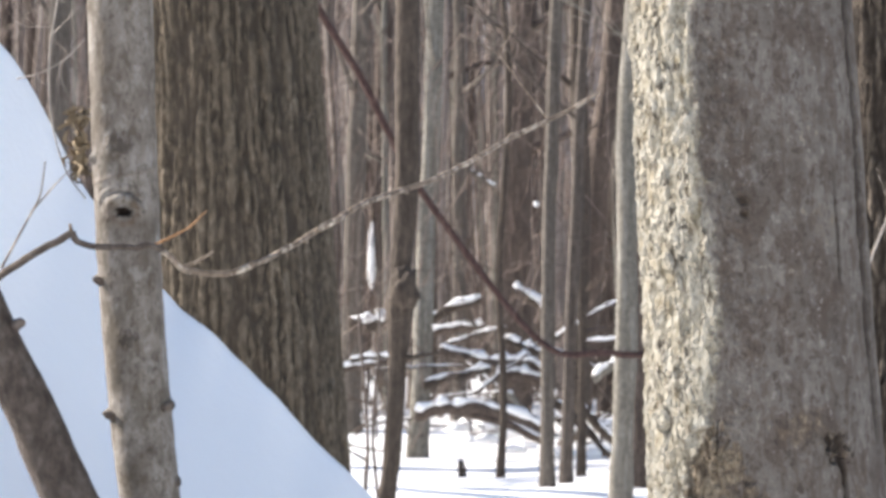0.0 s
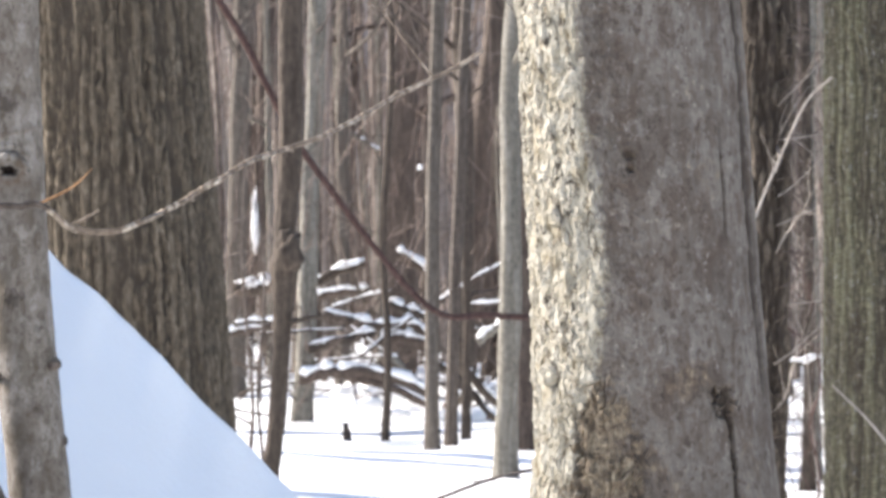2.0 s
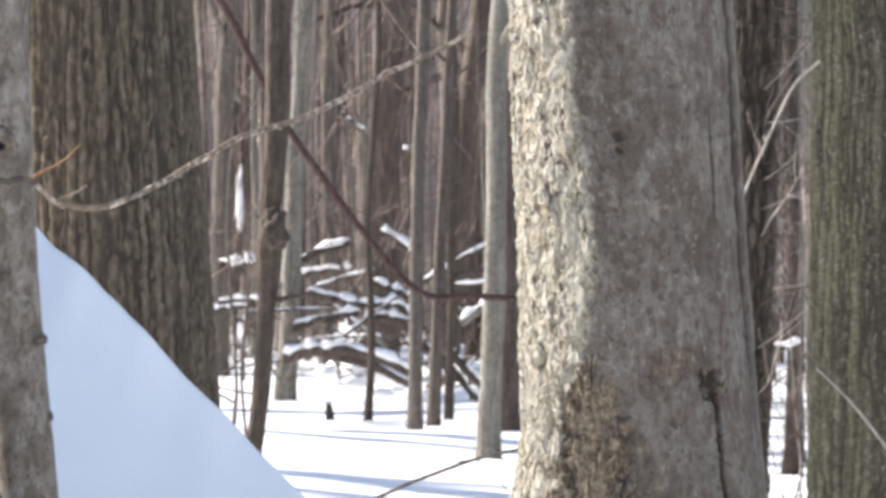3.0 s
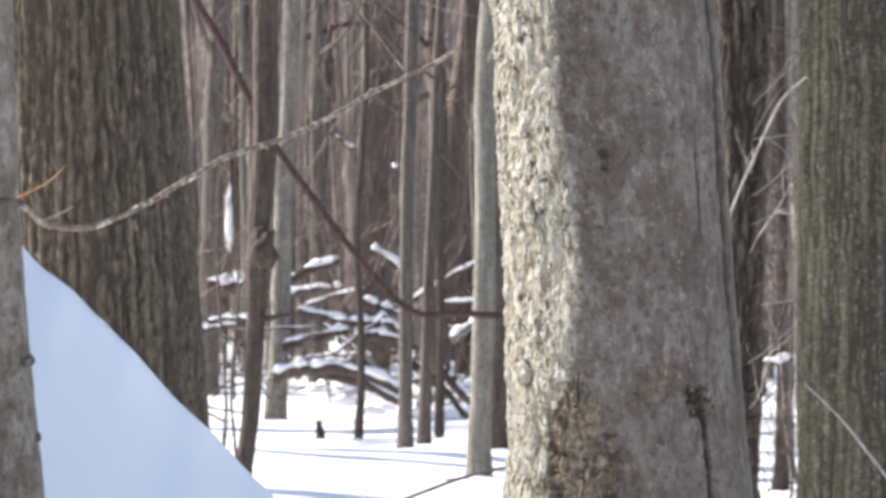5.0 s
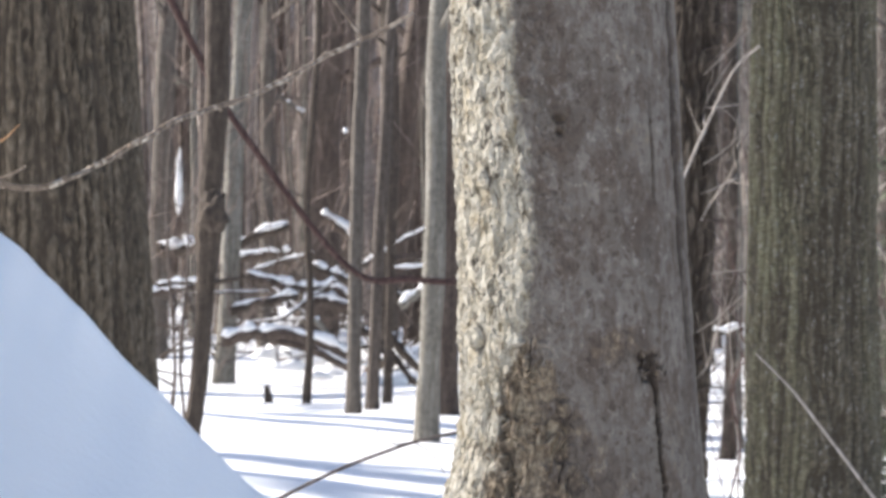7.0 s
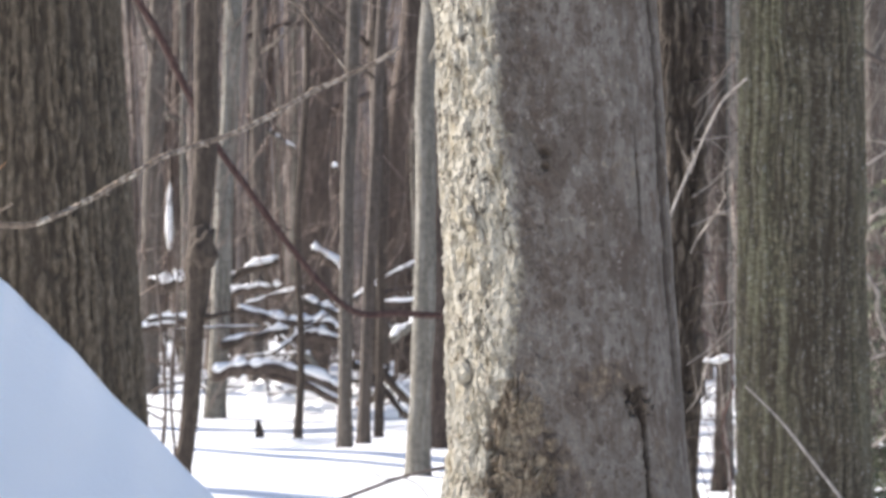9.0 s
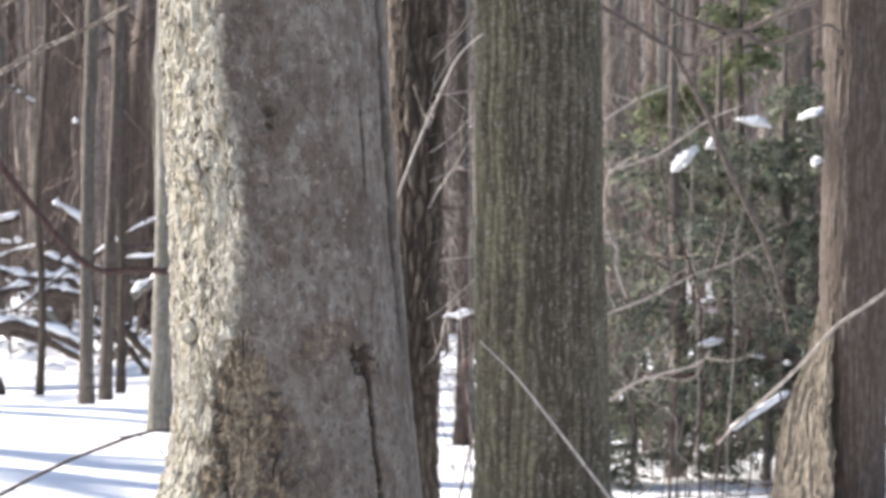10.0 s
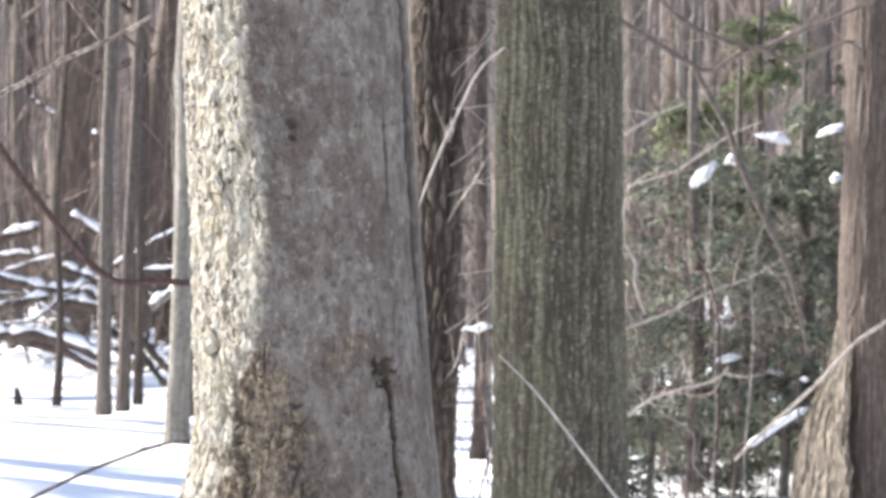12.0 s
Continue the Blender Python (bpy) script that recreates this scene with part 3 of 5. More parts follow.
def knotty_sapling():
    zs = (0.0, 0.8, 1.251, 1.33, 1.523, 1.677, 1.908, 2.1, 3.5, 6.0)
    xs = (-0.72, -0.78, -0.817, -0.826, -0.8425, -0.8515, -0.8595, -0.8635, -0.90, -0.95)
    rs = (0.075, 0.06, 0.052, 0.053, 0.0535, 0.055, 0.0555, 0.0555, 0.045, 0.012)

    def relief(a, z, r):
        x, front = math.cos(a), -math.sin(a)
        px, py = x * r, -front * r
        d = 0.0016 * noise.noise((px * 40, py * 40, z * 26)) + 0.0007 * noise.noise((px * 160, py * 160, z * 120))
        stain = depth = 0.0
        if front > 0:
            # old branch hole: a raised lid over a dark socket, a paler cheek below
            ex, ez = (x + 0.02) / 0.60, (z - 1.741) / 0.030
            q = math.hypot(ex, ez) + 0.12 * noise.noise((x * 7, z * 120, 2.0))
            pupil = math.hypot((ex - 0.05) * 1.25, (ez + 0.12) * 1.9) + 0.22 * noise.noise((x * 9, z * 150, 4.0))
            brow = step(-0.25, 0.35, ez)
            lid = clamp(1 - abs(q - 0.72) / 0.26)
            d += 0.0085 * lid * brow + 0.002 * lid - 0.016 * step(0.62, 0.25, pupil)
            d += 0.0016 * math.sin(q * 15) * step(2.0, 1.1, q) * brow
            stain = 0.45 * lid * step(0.15, -0.1, ez - 0.45) + 0.25 * step(1.7, 0.8, q) * step(-0.1, 0.3, noise.noise((x * 8, z * 90, 1.0)))
            depth = step(0.66, 0.42, pupil) + 0.7 * clamp(1 - abs(q - 1.02) / 0.11) * brow * step(-0.35, 0.1, noise.noise((x * 11, z * 60, 5.0)) + 0.15)
            depth += 0.6 * step(0.5, 0.2, math.hypot((x - 0.62) / 0.16, (z - 1.738) / 0.006)) + 0.5 * step(0.5, 0.2, math.hypot((x + 0.62) / 0.10, (z - 1.728) / 0.014))
            # healed scars: a pale fork above a dark smudge, and a ring of dark flecks
            for bx, bz, bw, bh, k in ((-0.15, 1.520, 0.30, 0.016, 0.6), (0.10, 1.526, 0.22, 0.010, 0.5), (0.05, 1.848, 0.42, 0.018, 0.55), (-0.25, 1.862, 0.20, 0.010, 0.4), (0.55, 1.47, 0.25, 0.012, 0.4), (0.30, 1.33, 0.30, 0.014, 0.35)):
                q3 = math.hypot((x - bx) / bw, (z - bz) / bh) + 0.7 * noise.noise((x * 12, z * 170, bz))
                depth = max(depth, k * step(1.0, 0.45, q3))
                d += 0.0015 * step(1.4, 0.6, q3)
            ring = clamp(1 - abs(z - 1.80 - 0.012 * x) / 0.006)
            d += 0.0018 * ring
            stain = max(stain, 0.25 * ring)
        for bx, bz, h in ((-0.97, 1.624, 0.010), (-0.96, 1.395, 0.011), (0.97, 1.410, 0.006), (-0.94, 1.83, 0.006), (0.98, 1.28, 0.005)):
            q = math.hypot((x - bx) / 0.16, (z - bz) / 0.013)
            if q < 1 and abs(front) < 0.6:
                d += h * step(1, 0.2, q)
                depth = max(depth, 0.7 * step(0.8, 0.2, q))
        return d, {"stain": stain, "depth": clamp(depth)}

    rings = np.concatenate([np.arange(0, 1.2, 0.03), np.arange(1.2, 2.14, 0.002), np.arange(2.15, 6.01, 0.08)])
    geo, att = trunk(zs, xs, (7.15,) * len(zs), rs, rings, 130, relief)
    tree = thing("sapling", (-0.72, 7.15, 0), "slim smooth grey sapling with an eye-shaped knot", "tree")
    part("trunk", geo, SAPLING, tree, attrs=att)
    r2 = random.Random(5)
    out = crown_over(r2, straight(zs, xs), lambda z: 7.15, 3.5, 5.8, 6, 0.9, 0.018)
    part("crown", joined(out), STEM, tree)
    # stubs of lost twigs
    for z, s in ((1.624, -1), (1.395, -1), (1.41, 1)):
        x = straight(zs, xs)(z) + s * 0.05
        part("stub", tube([(x - s * 0.006, 7.12, z - 0.004), (x + s * 0.006, 7.11, z + 0.001), (x + s * 0.009, 7.11, z + 0.004)], [0.008, 0.0045, 0.0015], 8), STEM, tree)


knotty_sapling()


def leaning_stem():
    line = smooth_line([(-0.42, 7.05, 0.25), (-0.70, 7.05, 0.75), (-0.94, 7.05, 1.257), (-1.01, 7.05, 1.411), (-1.107, 7.05, 1.625), (-1.30, 7.08, 2.1), (-1.7, 7.2, 3.2), (-2.0, 7.4, 4.4)], 14)
    line[:, 0] += [0.004 * nz(z * 9, 2) for z in line[:, 2]]
    tree = thing("leaning_sapling", (-0.42, 7.05, 0), "leaning brown sapling stem with long bare side branch", "tree")
    v, f = tube(line, [0.055, 0.046, 0.042, 0.03, 0.012], 20)
    v = v + np.array([[0.002 * nz(p[0] * 60, p[2] * 45, p[1] * 60), 0.002 * nz(p[0] * 50, p[2] * 50, 9), 0] for p in v])
    part("trunk", (v, f), LEANING, tree)
    knob = (-1.016, 7.020, 1.554)
    part("stub", tube([(knob[0] - 0.02, 7.04, knob[2] - 0.01), (knob[0], 7.03, knob[2]), (knob[0] + 0.002, 7.03, knob[2] + 0.003)], [0.012, 0.008, 0.004], 8), STEM, tree)
    main = [(-1.060, 7.000, 1.620), (-1.041, 6.950, 1.631), (-0.978, 6.900, 1.666), (-0.921, 6.900, 1.697), (-0.914, 6.900, 1.701), (-0.907, 6.900, 1.688), (-0.879, 6.900, 1.678), (-0.819, 6.900, 1.676), (-0.781, 6.900, 1.678), (-0.755, 6.900, 1.663), (-0.726, 6.900, 1.639), (-0.660, 6.900, 1.632), (-0.614, 6.900, 1.647), (-0.571, 6.950, 1.669), (-0.519, 7.000, 1.702), (-0.481, 7.000, 1.722), (-0.446, 7.050, 1.747), (-0.392, 7.100, 1.767), (-0.325, 7.100, 1.789), (-0.260, 7.150, 1.823), (-0.199, 7.200, 1.861), (-0.136, 7.200, 1.890), (-0.088, 7.200, 1.913), (-0.051, 7.200, 1.936)]
    # past the sapling the branch runs away from the path
    away = lambda p: tuple(np.array((0.005, 0.0, 1.604)) + (np.array(p) - np.array((0.005, 0.0, 1.604))) * (1 + 0.15 * step(-0.80, 0.0, p[0])))
    main = [away(p) for p in main]
    line = smooth_line(main, 5)
    line[:, 2] += [0.0026 * nz(x * 55, 4) + 0.0012 * nz(x * 140, 9) for x in line[:, 0]]
    line[:, 1] += [0.004 * nz(x * 45, 14) for x in line[:, 0]]
    # one branch, two barks: the darker stretch has the stem's shade painted in
    part("branch", tube(line[:44], [0.0072, 0.0062, 0.0054, 0.0050], 10), LEANING, tree, "dark brown start of the side branch, its shade in the colour")
    part("branch", tube(line[43:], [0.0050, 0.0052, 0.0054, 0.0050, 0.0046, 0.0036], 12), BRANCH, tree, "long thin pale bare side branch")
    for pts, r in (([(-0.783, 6.900, 1.678), (-0.725, 6.900, 1.706), (-0.692, 6.900, 1.736)], 0.0023), ([(-0.733, 6.900, 1.642), (-0.707, 6.900, 1.653), (-0.682, 6.900, 1.668)], 0.0035),
                   ([(-1.032, 6.900, 1.643), (-0.991, 6.900, 1.717), (-0.968, 6.900, 1.759), (-0.962, 6.900, 1.789), (-0.958, 6.900, 1.819)], 0.0022), ([(-0.982, 6.900, 1.735), (-0.940, 6.900, 1.782), (-0.909, 6.900, 1.812)], 0.0017),
                   ([(-0.136, 7.200, 1.890), (-0.184, 7.200, 1.953), (-0.222, 7.200, 2.004), (-0.251, 7.200, 2.021), (-0.288, 7.200, 2.039)], 0.0022), ([(-0.222, 7.200, 2.004), (-0.205, 7.200, 2.028), (-0.189, 7.200, 2.057)], 0.0018),
                   ([(-0.209, 7.200, 1.854), (-0.199, 7.200, 1.866), (-0.186, 7.200, 1.865)], 0.0045), ([(-0.914, 6.900, 1.695), (-0.917, 6.895, 1.716)], 0.005), ([(-0.516, 6.970, 1.703), (-0.499, 6.970, 1.714), (-0.490, 6.970, 1.718)], 0.005)):
        pts = [away(p) for p in pts]
        part("twig", tube(smooth_line(pts, 4) if len(pts) > 2 else pts, [r, r * 0.55], 6), RUSSET if r == 0.0023 else BRANCH, tree)
    for k in range(50, len(line) - 4, 9):
        p = line[k]
        part("bud", tube([p, p + np.array((0.004, -0.002, 0.005 if k % 2 else -0.004)), p + np.array((0.009, -0.003, 0.010 if k % 2 else -0.007))], [0.0050, 0.0036, 0.0014], 6), BRANCH, tree)
    r2 = random.Random(8)
    out = []
    for i in range(6):
        limbs(r2, (-1.72 - 0.06 * i, 7.2 + 0.04 * i, 3.3 + 0.2 * i), (r2.gauss(0, 1), r2.gauss(0, 1), 0.8), 0.9, 0.012, 2, out)
    part("crown", joined(out), STEM, tree)


leaning_stem()


def furrowed_oak():
    zs = (-0.1, 0.4, 1.0, 1.429, 1.802, 2.176, 2.55, 5, 9, 15)
    right = np.array((-0.76, -0.86, -0.942, -0.968, -0.994, -1.016, -1.038, -1.10, -1.2, -1.35))
    rs = np.array((0.50, 0.40, 0.335, 0.318, 0.306, 0.298, 0.292, 0.26, 0.2, 0.04))
    rings = np.concatenate([np.arange(-0.1, 0.8, 0.03), np.arange(0.8, 2.8, 0.008), np.arange(2.8, 15, 0.12)])
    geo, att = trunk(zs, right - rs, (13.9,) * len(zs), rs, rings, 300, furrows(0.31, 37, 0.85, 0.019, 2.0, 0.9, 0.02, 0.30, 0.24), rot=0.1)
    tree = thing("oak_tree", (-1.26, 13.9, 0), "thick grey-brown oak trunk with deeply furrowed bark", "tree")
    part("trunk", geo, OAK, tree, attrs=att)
    r2 = random.Random(14)
    for i in range(7):
        z, a, out = 4.2 + 1.4 * i, i * 2.4, []
        limbs(r2, (float(np.interp(z, zs, right - rs)), 13.9, z), (math.cos(a), math.sin(a), 0.6), 3.6, 0.08, 2, out)
        part("limb", joined(out), OAK, tree)


furrowed_oak()


def striped_tree():
    zs = (-0.1, 0.2, 0.44, 1.0, 1.544, 2.457, 5, 9, 15)
    xs = (1.515, 1.51, 1.508, 1.506, 1.505, 1.505, 1.52, 1.5, 1.45)
    rs = (0.36, 0.305, 0.279, 0.268, 0.259, 0.25, 0.22, 0.17, 0.03)
    rings = np.concatenate([np.arange(-0.1, 0.35, 0.03), np.arange(0.35, 2.7, 0.010), np.arange(2.7, 15, 0.12)])
    fur = furrows(0.26, 27, 0.75, 0.016, 7.0, 0.7, 0.02, 0.40, 0.24)

    def relief(a, z, r):
        d, att = fur(a, z, r)
        edge = math.cos(a) + 0.35 * nz(math.cos(a) * 3, math.sin(a) * 3, z * 1.3)
        att["moss"] = max(step(0.10, -0.45, edge), 0.45 * step(0.6, 0.9, edge))
        return d, att

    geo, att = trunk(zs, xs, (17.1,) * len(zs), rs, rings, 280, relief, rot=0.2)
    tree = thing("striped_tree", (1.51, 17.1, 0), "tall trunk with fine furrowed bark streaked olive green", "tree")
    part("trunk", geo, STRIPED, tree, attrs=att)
    r2 = random.Random(24)
    for i in range(6):
        z, a, out = 4.6 + 1.5 * i, i * 2.4 + 1, []
        limbs(r2, (1.5, 17.1, z), (math.cos(a), math.sin(a), 0.6), 3.2, 0.07, 2, out)
        part("limb", joined(out), STRIPED, tree)


striped_tree()


def rough_tree():
    e = [(0.991, 19.000, 2.555), (1.259, 19.000, 2.556), (1.044, 19.000, 1.536), (1.228, 19.000, 1.536), (1.096, 19.000, 0.643), (1.201, 19.000, 0.643)]
    zt, zm, zb = e[0][2], e[2][2], e[4][2]
    zs = (-0.1, 0.3, zb, zm, zt, 6, 12)
    rs = (0.16, 0.125, 0.118, 0.120, 0.128, 0.11, 0.03)
    edge = (e[5][0] + 0.03, e[5][0], e[5][0], e[3][0], e[1][0], 1.1, 1.0)
    xs = tuple(q - r for q, r in zip(edge, rs))
    rings = np.concatenate([np.arange(-0.1, 2.9, 0.012), np.arange(2.9, 12, 0.12)])
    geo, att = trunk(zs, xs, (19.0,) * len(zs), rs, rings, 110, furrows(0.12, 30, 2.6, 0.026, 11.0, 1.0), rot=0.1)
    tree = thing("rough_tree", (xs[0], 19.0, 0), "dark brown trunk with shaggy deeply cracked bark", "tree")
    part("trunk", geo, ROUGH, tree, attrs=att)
    r2 = random.Random(34)
    out = crown_over(r2, straight(zs, xs), lambda z: 19.0, 4, 11.5, 8, 2.0, 0.035)
    part("crown", joined(out), ROUGH, tree)
    # dead side twigs low on the stem
    for i in range(26):
        z = r2.uniform(0.7, 2.7)
        a = r2.uniform(-2.6, 0.6)
        out = []
        limbs(r2, (straight(zs, xs)(z) + 0.05, 18.9, z), (math.cos(a) + 0.6, -0.4, r2.uniform(-0.3, 0.9)), r2.uniform(0.25, 0.55), 0.005, 1, out, 0.02, 2)
        part("twig", joined(out), PALETWIG if i % 3 == 0 else STEM, tree)


rough_tree()


def buttressed_tree():
    zs = (-0.1, 0.066, 0.437, 0.866, 1.292, 2.0, 2.57, 5, 9, 14)
    lf = np.array((3.25, 3.255, 3.26, 3.255, 3.250, 3.283, 3.285, 3.36, 3.5, 3.9))
    rt = np.array((3.60, 3.575, 3.578, 3.60, 3.627, 3.655, 3.648, 3.66, 3.75, 3.95))
    cx, rs = (lf + rt) / 2, (rt - lf) / 2
    rings = np.concatenate([np.arange(-0.1, 2.8, 0.012), np.arange(2.8, 14, 0.12)])
    geo, att = trunk(zs, cx, (21.0,) * len(zs), rs, rings, 170, furrows(0.19, 46, 3.2, 0.008, 17.0, 0.8))
    tree = thing("buttressed_tree", (3.42, 21.0, 0), "brown trunk with a pale buttress root at its foot", "tree")
    part("trunk", geo, WARM, tree, attrs=att)
    zb = (-0.1, 0.066, 0.299, 0.45, 0.583, 0.72, 0.866, 1.05, 1.2)
    lb = np.array((2.985, 3.001, 3.022, 3.05, 3.094, 3.15, 3.20, 3.245, 3.28))
    rb = np.array((3.31, 3.305, 3.295, 3.29, 3.29, 3.29, 3.295, 3.30, 3.305))
    # the lit flank runs forward to a ridge, the other side falls back to the trunk
    fur, verts, dark = furrows(0.3, 30, 2.6, 0.012, 23.0, 1.2, 0.03, 0.4, 0.07), [], []
    rings, nf, nb = np.arange(-0.1, 1.2, 0.010), 70, 16
    for z in rings:
        l, q, yf = np.interp(z, zb, lb), np.interp(z, zb, rb), np.interp(z, (-0.1, 0.3, 0.8, 1.2), (20.72, 20.75, 20.84, 20.94))
        q = q * yf / 20.9 + 0.022 * nz(z * 5, 2.0) + 0.012 * nz(z * 17, 6.0)
        for k in range(nf + nb):
            if k < nf:
                u = k / nf
                x, y = l + (q - l) * u, 21.04 + (yf - 21.04) * (1.12 * u ** 1.2 - 0.12 * u ** 7)
                n = np.array((yf - 21.04, -(q - l))) / math.hypot(yf - 21.04, q - l)
            else:
                u = (k - nf) / nb
                x, y, n = q + 0.05 * u, yf + (21.04 - yf) * u, np.array((1.0, 0.0))
            d, att = fur(u * 1.6 + (k >= nf) * 1.6, z, 0.3)
            verts.append((x + n[0] * d, y + n[1] * d, z))
            dark.append(att["depth"])
    m = nf + nb
    faces = [(i * m + j, i * m + (j + 1) % m, (i + 1) * m + (j + 1) % m, (i + 1) * m + j) for i in range(len(rings) - 1) for j in range(m)]
    faces += [tuple(range(m))[::-1], tuple((len(rings) - 1) * m + j for j in range(m))]
    geo, att = (np.array(verts), faces), {"depth": dark}
    part("buttress", geo, BUTTRESS, tree, "tan buttress root with flaking bark, lightened as if sunlit", att)
    r2 = random.Random(44)
    out = crown_over(r2, straight(zs, cx), lambda z: 21.0, 4, 13.5, 9, 2.6, 0.05)
    part("crown", joined(out), WARM, tree)


buttressed_tree()


# ---- the trees of the middle distance ----
def lump(cx, cy, cz, sx, sy, sz, seed, n=14, m=9, rough=0.0):
    """A soft irregular lump of snow."""
    verts = []
    for i in range(m + 1):
        t = math.pi * i / m
        for j in range(n):
            a = 2 * math.pi * j / n
            d = (math.sin(t) * math.cos(a), math.sin(t) * math.sin(a), math.cos(t))
            k = 1 + 0.55 * nz(d[0] * 1.6 + seed * 3, d[1] * 1.6, d[2] * 1.6) + rough * nz(d[0] * 4.5, d[1] * 4.5 + seed * 5, d[2] * 4.5)
            verts.append((cx + sx * k * d[0], cy + sy * k * d[1], cz + sz * k * d[2] * (1 if d[2] > 0 else 0.6)))
    faces = [(i * n + j, i * n + (j + 1) % n, (i + 1) * n + (j + 1) % n, (i + 1) * n + j) for i in range(m) for j in range(n)]
    return np.array(verts), faces


def plain_tree(name, label, x, y, lean, r, height, mat, seed, sides=14, wob=0.02, low=2.6, nlimb=7, flare=1.35, bend=0.0, group="", extra=0):
    """A slim forest tree: tapered trunk that wanders a little, with a bare crown."""
    r2 = random.Random(seed)
    g = ground_height(x, y)
    z = np.concatenate([np.array([-0.08, 0.05, 0.2, 0.5]), np.arange(1.0, height, 0.5), [height]])
    px = x + lean * z + wob * np.array([nz(q * 0.6, seed * 3.1) for q in z]) * np.minimum(z, 3) + bend * np.sin(z * 1.1)
    py = y + wob * np.array([nz(q * 0.6, seed * 3.1, 8) for q in z]) * np.minimum(z, 3)
    rad = r * np.interp(z, [0, 0.25, 0.6, 3, height], [flare, 1.12, 1.03, 0.95, 0.15])
    rad = rad * (1 + 0.09 * np.array([nz(q * 1.9, seed * 1.7, 3) for q in z]))
    tree = thing(name, (x, y, g), label, "tree", group)
    pts = np.stack([px, py, z + g], 1)
    k = smooth_line(pts, 2)
    v, f = tube(k, np.interp(k[:, 2] - g, z, rad), sides)
    ax = np.repeat(k, sides, axis=0)
    v = ax + (v - ax) * np.array([1 + 0.16 * nz(p[0] * 9 / r * 0.1, p[1] * 9 / r * 0.1 + seed, p[2] * 1.5) + 0.10 * nz(p[0] * 20 / r * 0.1, p[1] * 20 / r * 0.1, p[2] * 5) for p in v])[:, None]
    part("trunk", (v, f), mat, tree)
    cxf, cyf = straight(z + g, px), straight(z + g, py)
    out = crown_over(r2, cxf, cyf, low, height * 0.97, nlimb, 0.16 * height, r * 0.32)
    for i in range(extra):
        q = r2.uniform(0.6, 3.4)
        a = r2.uniform(0, 6.283)
        limbs(r2, (cxf(q), cyf(q), q), (math.cos(a), math.sin(a), r2.uniform(0.0, 0.8)), r2.uniform(0.3, 0.9), 0.006, 1, out, 0.0, 2)
    part("crown", joined(out), mat, tree)
    return tree


